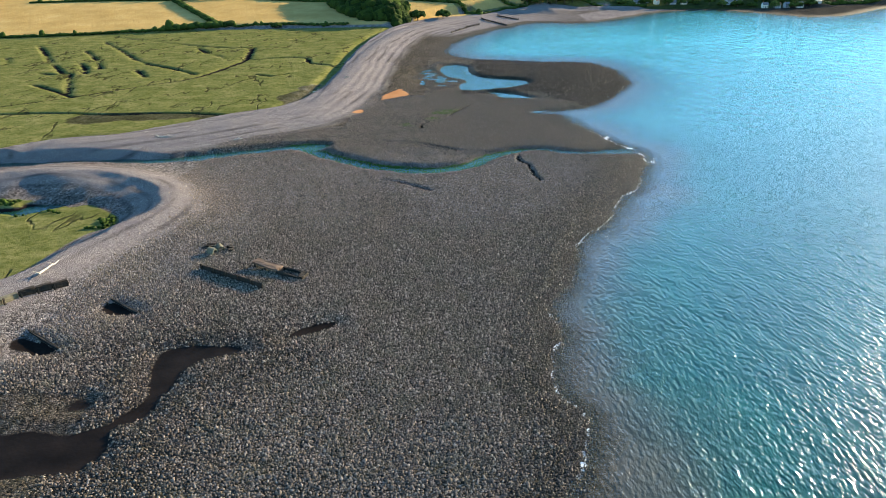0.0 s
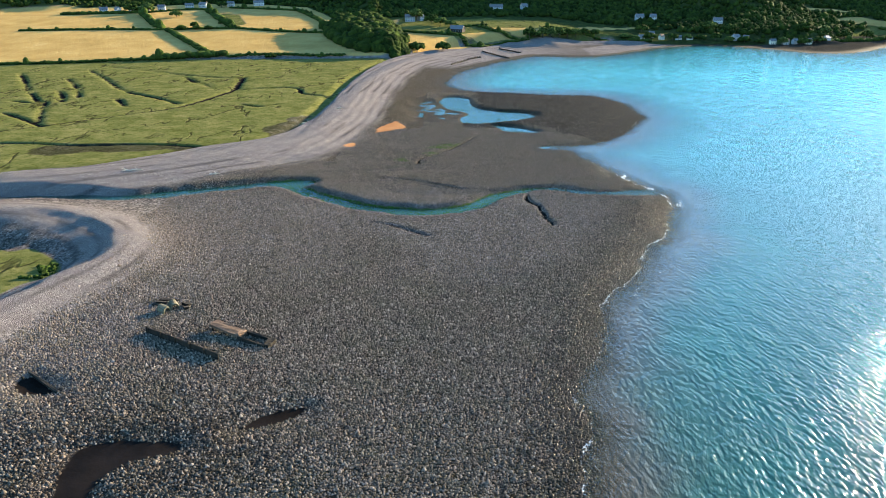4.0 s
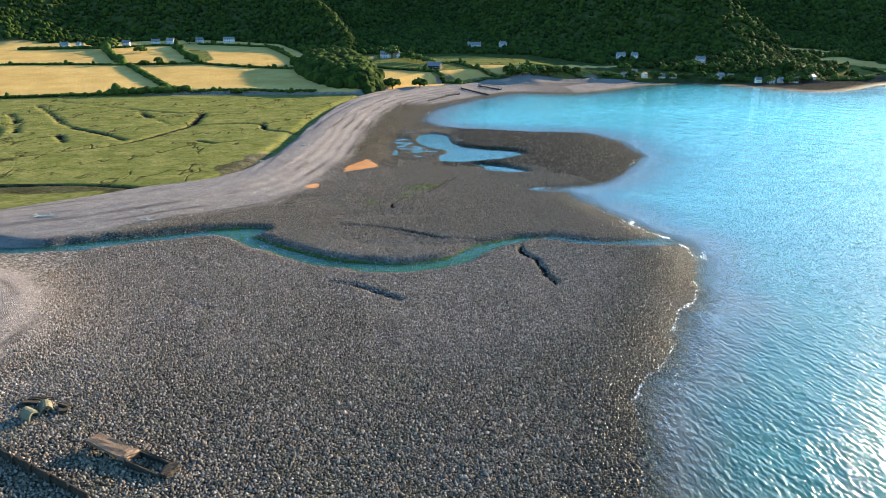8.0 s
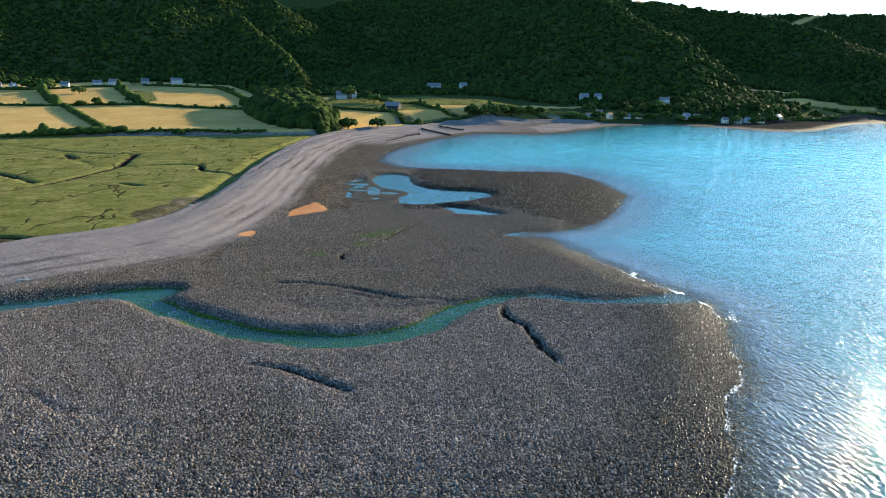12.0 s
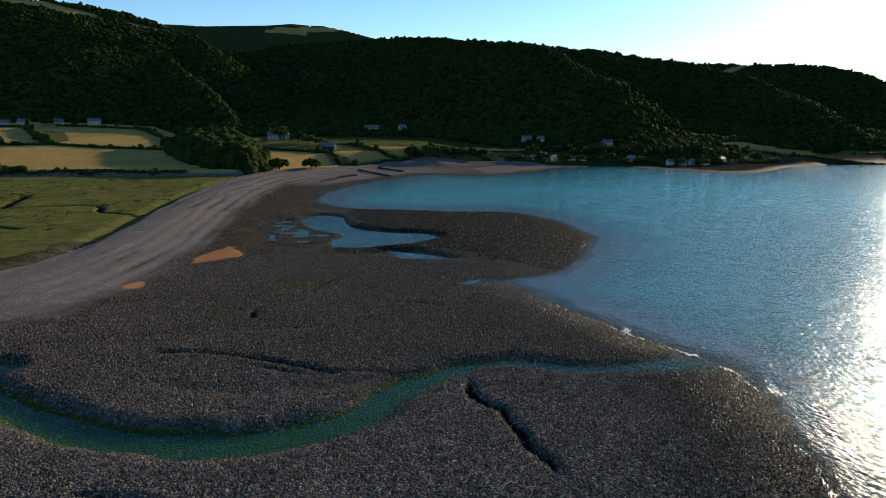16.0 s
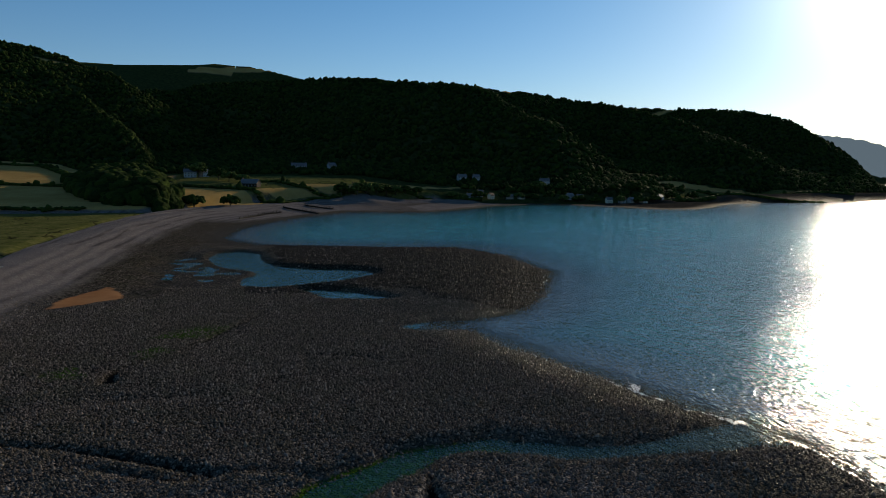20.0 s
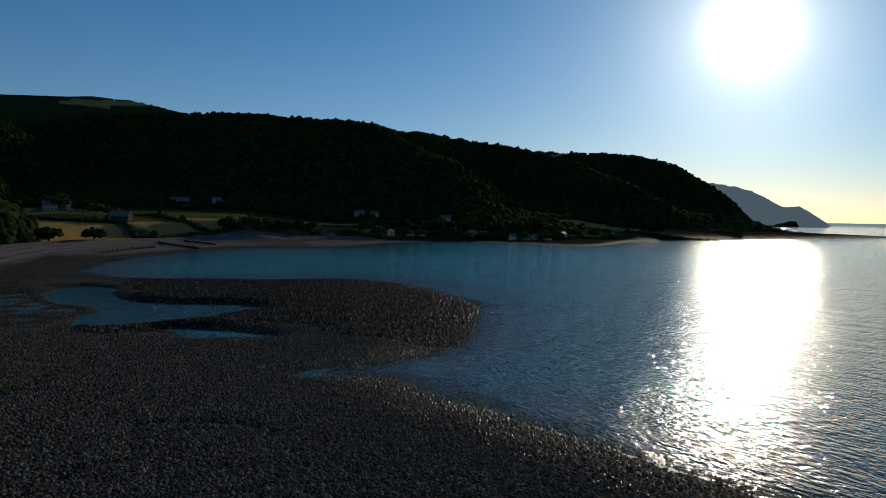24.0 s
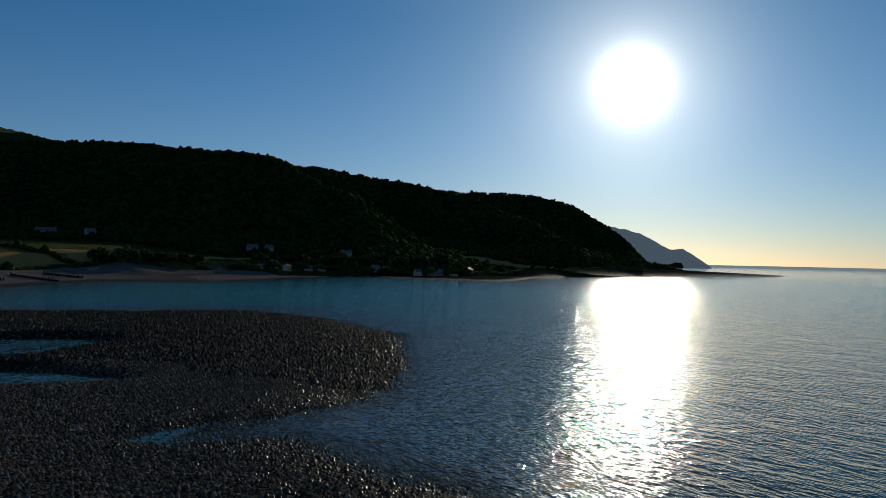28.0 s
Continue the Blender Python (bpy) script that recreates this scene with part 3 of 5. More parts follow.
def ground_material():
    g = Mat("shore_and_fields")
    big, mid, fine = g.noise(0.018, 3), g.noise(0.16, 4), g.noise(1.3, 3)
    stone = g.cells(3.2)
    edge = g.cells(3.2, "DISTANCE_TO_EDGE")
    small = g.cells(5.0)
    tone = g.t.nodes.new("ShaderNodeSeparateColor")
    g.t.links.new(stone.outputs["Color"], tone.inputs[0])
    tone2 = g.t.nodes.new("ShaderNodeSeparateColor")
    g.t.links.new(small.outputs["Color"], tone2.inputs[0])
    cobble = g.ramp(tone.outputs[0], (0.0, (0.017, 0.0135, 0.011)), (0.45, (0.05, 0.04, 0.032)), (0.8, (0.105, 0.084, 0.068)), (1.0, (0.2, 0.163, 0.135)))
    # gaps between cobbles darkened in the colour, for the shade between stones
    cobble = g.mix(g.math("MULTIPLY", g.math("SUBTRACT", 1.0, g.math("MULTIPLY", edge.outputs[0], 7.0, clamp=True)), 0.8), cobble, (0.015, 0.014, 0.012))
    cobble = g.mix(g.ramp(mid, (0.35, (0, 0, 0)), (0.7, (0.6, 0.6, 0.6))), cobble, g.mix(0.55, cobble, (0.045, 0.048, 0.024)))
    cobble = g.mix(g.ramp(big, (0.35, (0, 0, 0)), (0.65, (0.5, 0.5, 0.5))), cobble, g.mix(0.5, cobble, (0.065, 0.055, 0.055)))
    shingle = g.ramp(tone2.outputs[0], (0.0, (0.065, 0.054, 0.05)), (0.5, (0.14, 0.12, 0.113)), (1.0, (0.25, 0.22, 0.206)))
    shingle = g.mix(g.math("MULTIPLY", g.attr("strand"), g.math("MULTIPLY_ADD", fine, 0.9, 0.4, True)), shingle, (0.05, 0.043, 0.042))
    shingle = g.mix(g.ramp(g.noise(0.3, 4, 0.6, g.scaled(0.35, 1, 1)), (0.4, (0, 0, 0)), (0.65, (0.55, 0.55, 0.55))), shingle, (0.115, 0.098, 0.10))
    grass = g.ramp(g.noise(0.11, 6, 0.68, g.scaled(0.8, 1.1, 1)), (0.3, (0.062, 0.068, 0.02)), (0.5, (0.106, 0.106, 0.036)), (0.68, (0.158, 0.14, 0.056)))
    grass = g.mix(g.ramp(g.noise(0.5, 5, 0.75, g.scaled(0.9, 1.0, 1)), (0.38, (0.75, 0.75, 0.75)), (0.52, (0, 0, 0))), grass, (0.05, 0.058, 0.012))
    turned = g.t.nodes.new("ShaderNodeMapping")
    turned.inputs["Rotation"].default_value, turned.inputs["Scale"].default_value = (0, 0, radians(28)), (1.0, 0.3, 1.0)
    g.t.links.new(g.pos, turned.inputs["Vector"])
    vein = g.math("ABSOLUTE", g.math("SUBTRACT", g.noise(0.075, 3, 0.5, turned.outputs[0]), 0.5))
    vein = g.math("SUBTRACT", 1.0, g.math("MULTIPLY", vein, 42.0, clamp=True))
    vein = g.math("MULTIPLY", vein, g.ramp(g.noise(0.03, 3), (0.47, (0, 0, 0)), (0.56, (1, 1, 1))))
    grass = g.mix(vein, grass, (0.022, 0.02, 0.011))
    straw = g.ramp(g.noise(0.03, 5, 0.6), (0.3, (0.3, 0.178, 0.062)), (0.6, (0.4, 0.25, 0.092)), (0.8, (0.46, 0.31, 0.13)))
    straw = g.mix(g.ramp(g.noise(0.5, 3, 0.5, g.scaled(1, 0.1, 1)), (0.4, (0, 0, 0)), (0.7, (0.25, 0.25, 0.25))), straw, (0.25, 0.165, 0.055))
    grain = g.math("MULTIPLY_ADD", fine, 0.5, g.math("MULTIPLY", mid, 0.5))
    zones = {k: g.gate(g.attr(k), grain, 0.9, 1.4 if k == "shingle" else 3.0) for k in ("shingle", "sand", "mud_shade", "algae", "grass", "field", "wood", "weed")}
    fineness = g.math("MULTIPLY", g.gate(g.attr("gravel"), grain, 0.8, 1.3), 0.6)
    cobble = g.mix(fineness, cobble, shingle)
    boulder = g.cells(1.7)
    tone3 = g.t.nodes.new("ShaderNodeSeparateColor")
    g.t.links.new(boulder.outputs["Color"], tone3.inputs[0])
    cobble = g.mix(1.0, cobble, g.ramp(tone3.outputs[1], (0.0, (0.4, 0.4, 0.4)), (0.6, (1.0, 1.0, 1.0)), (1.0, (1.75, 1.75, 1.75))), "MULTIPLY")
    color = g.mix(zones["shingle"], cobble, shingle)
    color = g.mix(g.math("MULTIPLY", zones["weed"], 0.92), color, g.ramp(tone3.outputs[0], (0.3, (0.007, 0.0065, 0.005)), (0.75, (0.03, 0.026, 0.019)), (1.0, (0.1, 0.088, 0.068))))
    color = g.mix(zones["sand"], color, g.ramp(mid, (0.3, (0.26, 0.115, 0.05)), (0.7, (0.34, 0.165, 0.08))))
    color = g.mix(zones["algae"], color, g.ramp(fine, (0.3, (0.016, 0.036, 0.006)), (0.6, (0.042, 0.09, 0.01)), (0.75, (0.1, 0.12, 0.035))))
    color = g.mix(zones["grass"], color, grass)
    color = g.mix(zones["field"], color, straw)
    # dark mud, and the shade painted into ditches and gullies
    color = g.mix(zones["mud_shade"], color, g.ramp(mid, (0.3, (0.006, 0.005, 0.0048)), (0.7, (0.015, 0.0115, 0.0105))))
    color = g.mix(zones["wood"], color, g.ramp(mid, (0.3, (0.02, 0.03, 0.012)), (0.7, (0.05, 0.06, 0.02))))
    wet = g.attr("wet")
    color = g.mix(g.math("MULTIPLY", wet, 0.6), color, g.mix(1.0, color, (0.34, 0.33, 0.32), "MULTIPLY"))
    green = g.math("MAXIMUM", zones["grass"], g.math("MAXIMUM", zones["field"], zones["wood"]))
    rough = g.lerp(wet, 1.0, 0.75)
    rough = g.lerp(zones["mud_shade"], rough, 0.6)
    rough = g.lerp(green, rough, 0.95)
    dome = g.math("MULTIPLY", g.math("SUBTRACT", 1.0, stone.outputs["Distance"]), g.math("MULTIPLY_ADD", tone.outputs[1], 0.8, 0.3))
    pebble = g.math("SUBTRACT", 1.0, small.outputs["Distance"])
    dome = g.math("MULTIPLY_ADD", boulder.outputs["Distance"], -0.8, dome)
    stones = g.lerp(zones["shingle"], dome, g.math("MULTIPLY", pebble, 0.55))
    turf = g.math("MULTIPLY", g.noise(2.2, 4, 0.7), 0.9)
    h = g.lerp(green, stones, g.math("SUBTRACT", turf, g.math("MULTIPLY", vein, 1.2)))
    h = g.lerp(zones["weed"], h, g.math("MULTIPLY", g.math("SUBTRACT", 1.0, boulder.outputs["Distance"]), 1.6))
    h = g.lerp(g.math("MAXIMUM", zones["mud_shade"], zones["sand"]), h, g.math("MULTIPLY", fine, 0.12))
    h = g.math("MULTIPLY", h, g.lerp(green, g.attr("coarse"), 1.0))
    return g.finish(color, rough, g.bump(h, 0.34, 1.0), specular_IOR_level=g.lerp(g.math("MULTIPLY", wet, g.math("SUBTRACT", 1.0, green)), 0.0, 0.025))


def water_material():
    g = Mat("sea_water")
    shallow = g.attr("shallow")
    foam_zone = g.attr("foam")
    murk = g.noise(0.05, 4, 0.6)
    color = g.ramp(shallow, (0.0, (0.003, 0.05, 0.043)), (0.35, (0.005, 0.062, 0.05)), (0.62, (0.016, 0.058, 0.045)), (0.85, (0.044, 0.046, 0.032)), (1.0, (0.068, 0.055, 0.04)))
    color = g.mix(g.ramp(murk, (0.4, (0, 0, 0)), (0.7, (0.35, 0.35, 0.35))), color, (0.002, 0.028, 0.034))
    # bright base colour across the bay stands in for sky glare on the water
    color = g.mix(g.attr("bay"), color, (0.045, 0.38, 0.42))
    lace = g.noise(1.7, 5, 0.75, g.scaled(1.0, 0.6, 1))
    foam = g.math("MULTIPLY", g.ramp(g.math("MULTIPLY_ADD", foam_zone, 0.6, g.math("MULTIPLY", lace, 0.62)), (0.605, (0, 0, 0)), (0.70, (1, 1, 1))), 0.85)
    color = g.mix(foam, color, (0.78, 0.8, 0.8))
    drift = g.t.nodes.new("ShaderNodeMapping")
    drift.inputs["Rotation"].default_value, drift.inputs["Scale"].default_value = (0, 0, radians(-35)), (1.0, 0.5, 1.0)
    g.t.links.new(g.pos, drift.inputs["Vector"])
    swell = g.noise(0.27, 2, 0.45, drift.outputs[0])
    mid = g.noise(1.2, 2, 0.5, drift.outputs[0])
    ripple = g.noise(4.5, 2, 0.6)
    calm = g.attr("calm")
    h = g.math("ADD", g.math("MULTIPLY", swell, 0.62), g.math("MULTIPLY_ADD", mid, 0.58, g.math("MULTIPLY", ripple, 0.025)))
    h = g.math("ADD", h, g.math("MULTIPLY", g.noise(0.13, 2, 0.5, drift.outputs[0]), g.math("MULTIPLY", g.attr("bay"), 2.0)))
    h = g.math("MULTIPLY", h, g.lerp(calm, 1.0, 0.3))
    rough = g.lerp(foam, g.lerp(g.attr("bay"), 0.055, 0.11), 0.6)
    m = g.finish(color, rough, g.bump(h, 0.62, 1.0), IOR=1.33)
    clear = g.t.nodes.new("ShaderNodeBsdfTransparent")
    clear.inputs[0].default_value = (0.75, 0.9, 0.88, 1)
    mixer = g.t.nodes.new("ShaderNodeMixShader")
    g.put(mixer.inputs[0], g.math("MULTIPLY", g.math("MULTIPLY", g.attr("edge"), 0.72), g.math("SUBTRACT", 1.0, foam)))
    g.t.links.new(g.shader.outputs[0], mixer.inputs[1])
    g.t.links.new(clear.outputs[0], mixer.inputs[2])
    g.t.links.new(mixer.outputs[0], g.out.inputs["Surface"])
    return m


def leaf_material(name, dark, light):
    g = Mat(name)
    n = g.noise(0.5, 4, 0.7)
    f = g.math("MULTIPLY_ADD", g.island(), 0.5, g.math("MULTIPLY", n, 0.6))
    color = g.ramp(f, (0.25, dark), (0.85, light))
    return g.finish(color, 0.9, g.bump(g.noise(1.6, 3, 0.7), 0.9, 1.0), specular_IOR_level=0.02)


GROUND = ground_material()
WATER = water_material()
WOODS = leaf_material("woodland_leaves", (0.006, 0.014, 0.004), (0.036, 0.058, 0.011))
LEAVES = leaf_material("hedge_leaves", (0.012, 0.024, 0.006), (0.05, 0.078, 0.016))


# ---- ground and sea ----
XS = lines([(-5600, -1400, 300), (-1400, -600, 25), (-600, -360, 6), (-360, -120, 2.4), (-120, 80, 0.95), (80, 120, 1.4), (120, 240, 4), (240, 1300, 12), (1300, 2200, 60), (2200, 3400, 26), (3400, 5600, 300)])
YS = lines([(-5600, -200, 600), (-200, 60, 10), (60, 84, 1.35), (84, 390, 1.0), (390, 520, 1.35), (520, 620, 2.2), (620, 900, 3.5), (900, 1500, 8), (1500, 2200, 20), (2200, 3200, 26), (3200, 5600, 240)])


PLAN = {}


def ground_zones(x, y):
    z, zones, sd = land_height(x, y)
    PLAN.update(zones, z=z, sd=sd)
    return z, zones


def probe(x, y):
    """Height, zones and shore distance of the ground sheet at plan places."""
    x, y = np.asarray(x, float), np.asarray(y, float)
    i = np.clip(np.searchsorted(XS, x) - 1, 0, len(XS) - 2)
    j = np.clip(np.searchsorted(YS, y) - 1, 0, len(YS) - 2)
    u, v = (x - XS[i]) / (XS[i + 1] - XS[i]), (y - YS[j]) / (YS[j + 1] - YS[j])
    out = {k: (a[j, i] * (1 - u) + a[j, i + 1] * u) * (1 - v) + (a[j + 1, i] * (1 - u) + a[j + 1, i + 1] * u) * v for k, a in PLAN.items()}
    return out["z"], out, out["sd"]


ground = tagged(sheet("ground", XS, YS, ground_zones, GROUND), "grey cobble shore, shingle ridges, green salt marsh and straw fields", "ground", kind="structure")


def sea_zones(x, y):
    sd = inside(x, y, LAND) + (noise2(x, y, 14, 3) - 0.5) * 5 + (noise2(x, y, 4, 8, 2) - 0.5) * 2.2
    off = -sd
    pulse = 0.5 + 0.5 * np.sin(off * 0.42 + noise2(x, y, 25, 71) * 9)
    foam = smooth(2.4, 0.2, off) * 0.64 + smooth(16, 2, off) * smooth(0.92, 1.0, pulse) * 0.56
    foam = np.where(off < -2.5, 0, foam) * smooth(0.38, 0.62, noise2(x, y, 22, 72, 3) + np.where(y < 300, 0.06, 0.0)) * np.where((off > -1) & (x > 5) & (x < 150) & (y < 640) & ~((y > 345) & (y < 372) & (x < 66)), 1, 0)
    shallow = np.where(off < -2, 0.4, smooth(48, 0, off + (noise2(x, y, 18, 73, 3) - 0.5) * 14) * np.interp(x, (130, 240), (1.0, 0.4)))
    edge = np.where(off > -1.5, smooth(9, 0, off), np.where(x + 0.3 * (y - 300) < 95, np.where(y < 308, np.interp(x, (-75, -45), (0.7, 0.95)), 0.3), 0.12))
    calm = np.where(off < 0, 0.6, smooth(3, 0, off) * 0.5)
    # grows away from the shore, as the glare painted with it does
    bay = smooth(170, 560, y) * smooth(1500, 500, x) * (0.55 * smooth(4, 50, off) + 0.45 * smooth(20, 200, off)) * 0.9
    return np.zeros(x.shape), dict(shallow=shallow, foam=foam, edge=edge, calm=np.clip(calm, 0, 1), bay=bay)


WX = lines([(-5600, -300, 700), (-300, -100, 6), (-100, 0, 2.2), (0, 130, 1.2), (130, 300, 6), (300, 1300, 20), (1300, 5600, 330)])
WY = lines([(-5600, -100, 700), (-100, 60, 8), (60, 480, 1.3), (480, 620, 2.4), (620, 1050, 6), (1050, 5600, 330)])
sea = tagged(sheet("water", WX, WY, sea_zones, WATER), "turquoise blue sea with small ripples and foam at the edge", "sea", kind="structure")


# ---- geometry helpers ----
def part(name, bm, material, parent=None, label=""):
    """Links a bmesh as one mesh object under a thing or part."""
    me = bpy.data.meshes.new(name)
    bm.to_mesh(me)
    bm.free()
    me.materials.append(material)
    ob = new(name, me)
    ob.parent = parent
    if label:
        ob["label"] = label
    return ob


def ball(subdiv, seed, jag):
    """Unit lump: vertices and triangles."""
    bm = bmesh.new()
    bmesh.ops.create_icosphere(bm, subdivisions=subdiv, radius=1)
    v = np.array([p.co[:] for p in bm.verts])
    f = np.array([[q.index for q in p.verts] for p in bm.faces])
    bm.free()
    rs = np.random.RandomState(seed)
    v *= (1 + jag * (rs.rand(len(v), 1) - 0.5))
    return v, f


def scatter_mesh(name, shapes, pos, size, material, seed=0, flat=True):
    """One mesh of many turned copies of a few small shapes."""
    rs = np.random.RandomState(seed)
    pick = rs.randint(0, len(shapes), len(pos))
    allv, allf, base = [], [], 0
    for k, (v, f) in enumerate(shapes):
        idx = np.where(pick == k)[0]
        if not len(idx):
            continue
        a = rs.rand(len(idx)) * 6.283
        c, s = np.cos(a), np.sin(a)
        vv = v[None] * size[idx][:, None, :]
        x = vv[..., 0] * c[:, None] - vv[..., 1] * s[:, None]
        y = vv[..., 0] * s[:, None] + vv[..., 1] * c[:, None]
        w = np.stack([x, y, vv[..., 2]], -1) + pos[idx][:, None, :]
        allv.append(w.reshape(-1, 3))
        allf.append((f[None] + (base + np.arange(len(idx)) * len(v))[:, None, None]).reshape(-1, 3))
        base += len(idx) * len(v)
    v, f = np.vstack(allv), np.vstack(allf)
    me = bpy.data.meshes.new(name)
    me.vertices.add(len(v))
    me.vertices.foreach_set("co", v.astype(np.float32).ravel())
    me.loops.add(f.size)
    me.loops.foreach_set("vertex_index", f.ravel().astype(np.int32))
    me.polygons.add(len(f))
    me.polygons.foreach_set("loop_start", np.arange(0, f.size, 3, dtype=np.int32))
    me.update(calc_edges=True)
    if not flat:
        me.polygons.foreach_set("use_smooth", np.ones(len(f), bool))
    me.materials.append(material)
    return new(name, me)


# ---- more materials ----
def plain_material(name, a, b, scale=1.5, rough=0.8, bump=0.03, stretch=(1, 1, 1)):
    g = Mat(name)
    n = g.noise(scale, 5, 0.6, g.scaled(*stretch))
    big = g.noise(scale * 0.2, 3)
    f = g.math("MULTIPLY_ADD", big, 0.4, g.math("MULTIPLY", n, 0.6))
    color = g.ramp(g.math("MULTIPLY_ADD", g.rand(), 0.12, f), (0.3, a), (0.7, b))
    return g.finish(color, rough, g.bump(g.noise(scale * 5, 3, 0.6, g.scaled(*stretch)), bump, 0.8), specular_IOR_level=0.12 if rough > 0.6 else 0.5)


def stone_material(name, gain, rough_a, rough_b, shine):
    g = Mat(name)
    tone = g.island()
    color = g.ramp(tone, (0.0, (0.045 * gain, 0.034 * gain, 0.026 * gain)), (0.5, (0.1 * gain, 0.076 * gain, 0.059 * gain)), (0.85, (0.15 * gain, 0.114 * gain, 0.089 * gain)), (1.0, (0.23 * gain, 0.18 * gain, 0.145 * gain)))
    moss = g.ramp(g.noise(0.16, 4), (0.45, (0, 0, 0)), (0.7, (0.55, 0.55, 0.55)))
    color = g.mix(moss, color, g.mix(0.5, color, (0.04 * gain, 0.044 * gain, 0.018 * gain)))
    color = g.mix(g.ramp(g.noise(9.0, 3), (0.4, (0, 0, 0)), (0.7, (0.35, 0.35, 0.35))), color, (0.05 * gain, 0.046 * gain, 0.042 * gain))
    return g.finish(color, g.lerp(g.noise(0.3, 2), rough_a, rough_b), specular_IOR_level=shine)


STONES = stone_material("beach_stones", 1.48, 0.9, 1.0, 0.0)
WETSTONES = stone_material("wet_stones", 0.7, 0.22, 0.42, 0.05)
WEEDSTONES = stone_material("weedy_stones", 0.4, 0.4, 0.7, 0.025)
RENDER = plain_material("white_render", (0.28, 0.275, 0.265), (0.42, 0.41, 0.4), 0.6, 0.85, 0.01)
CREAM = plain_material("cream_render", (0.55, 0.50, 0.40), (0.70, 0.65, 0.53), 0.6, 0.85, 0.01)
SLATE = plain_material("roof_slate", (0.05, 0.052, 0.06), (0.12, 0.12, 0.13), 1.2, 0.55, 0.03, (1, 1, 4))
TILE = plain_material("clay_roof", (0.16, 0.07, 0.045), (0.28, 0.13, 0.08), 1.2, 0.7, 0.03, (1, 1, 4))
BRICK = plain_material("chimney_brick", (0.18, 0.09, 0.06), (0.3, 0.16, 0.11), 2.0)
DARKGLASS = plain_material("window_glass", (0.015, 0.02, 0.025), (0.04, 0.05, 0.06), 0.4, 0.08, 0.0)
PAINT = plain_material("painted_door", (0.04, 0.07, 0.09), (0.08, 0.12, 0.14), 0.6, 0.5, 0.0)
BARK = plain_material("bark", (0.04, 0.03, 0.022), (0.11, 0.085, 0.06), 3.0, 0.9, 0.06, (1, 1, 0.2))
TIMBER = plain_material("weathered_timber", (0.009, 0.0075, 0.006), (0.034, 0.026, 0.019), 2.2, 0.85, 0.04, (1, 1, 0.15))
BLEACHED = plain_material("bleached_driftwood", (0.25, 0.22, 0.18), (0.45, 0.41, 0.34), 2.5, 0.8, 0.04, (0.3, 1, 1))
CONCRETE = plain_material("mossy_concrete", (0.04, 0.035, 0.022), (0.14, 0.122, 0.08), 1.3, 0.9, 0.08)
RUSTY = plain_material("rust_stained_concrete", (0.045, 0.028, 0.018), (0.16, 0.1, 0.068), 0.9, 0.85, 0.07)
# brighter copy of the leaf colour, with sunlight put into it
SUNLITLEAF = leaf_material("sunlit_leaves", (0.025, 0.045, 0.012), (0.09, 0.12, 0.03))
# emission stands in for the haze over the far sea
HAZE_GLOW = bpy.data.materials.new("far_sea_glow")
HAZE_GLOW.use_nodes = True
HAZE_GLOW.node_tree.nodes["Principled BSDF"].inputs["Base Color"].default_value = (0.05, 0.1, 0.13, 1)
HAZE_GLOW.node_tree.nodes["Principled BSDF"].inputs["Emission Color"].default_value = (0.42, 0.52, 0.58, 1)
HAZE_GLOW.node_tree.nodes["Principled BSDF"].inputs["Emission Strength"].default_value = 0.9


def at_ground(x, y):
    return float(probe(np.array([float(x)]), np.array([float(y)]))[0][0])


def box(bm, cx, cy, cz, sx, sy, sz, m=None, bevel=0.0):
    """A block centred at cx, cy with its foot at cz."""
    r = bmesh.ops.create_cube(bm, size=1)
    mm = Matrix.Translation((cx, cy, cz + sz / 2)) @ Matrix.Diagonal((sx, sy, sz, 1))
    bmesh.ops.transform(bm, matrix=(m @ mm) if m else mm, verts=r["verts"])
    if bevel:
        bmesh.ops.bevel(bm, geom=list({e for v in r["verts"] for e in v.link_edges}), offset=bevel, segments=1, affect="EDGES")


def tube(bm, points, sides=6):
    """A tapered limb through points of (x, y, z, radius)."""
    rings = []
    for i, p in enumerate(points):
        a = Vector(points[max(i - 1, 0)][:3])
        b = Vector(points[min(i + 1, len(points) - 1)][:3])
        q = (b - a).normalized().to_track_quat("Z", "X")
        rings.append([bm.verts.new(Vector(p[:3]) + q @ Vector((p[3] * math.cos(k * 6.283 / sides), p[3] * math.sin(k * 6.283 / sides), 0))) for k in range(sides)])
    for r0, r1 in zip(rings, rings[1:]):
        for k in range(sides):
            bm.faces.new((r0[k], r0[(k + 1) % sides], r1[(k + 1) % sides], r1[k]))
    bm.faces.new(rings[0][::-1])
    bm.faces.new(rings[-1])


def thing(name, x, y, z, turn=0, label="", category="", group=""):
    ob = new(name)
    ob.matrix_world = pose(x, y, z, 0, 0, turn)
    return tagged(ob, label, category, group)


# ---- woods on the hills ----
def seen_on_hill(x, y, z, eye):
    """Whether a hill place is open to view from a place over the bay."""
    ok = np.ones(x.shape, bool)
    slope = (z + 9 - eye[2]) / np.hypot(x - eye[0], y - eye[1])
    for k in np.linspace(0.6, 0.98, 14):
        px, py = eye[0] + k * (x - eye[0]), eye[1] + k * (y - eye[1])
        ok &= (probe(px, py)[0] - eye[2]) / (k * np.hypot(x - eye[0], y - eye[1])) < slope
    return ok


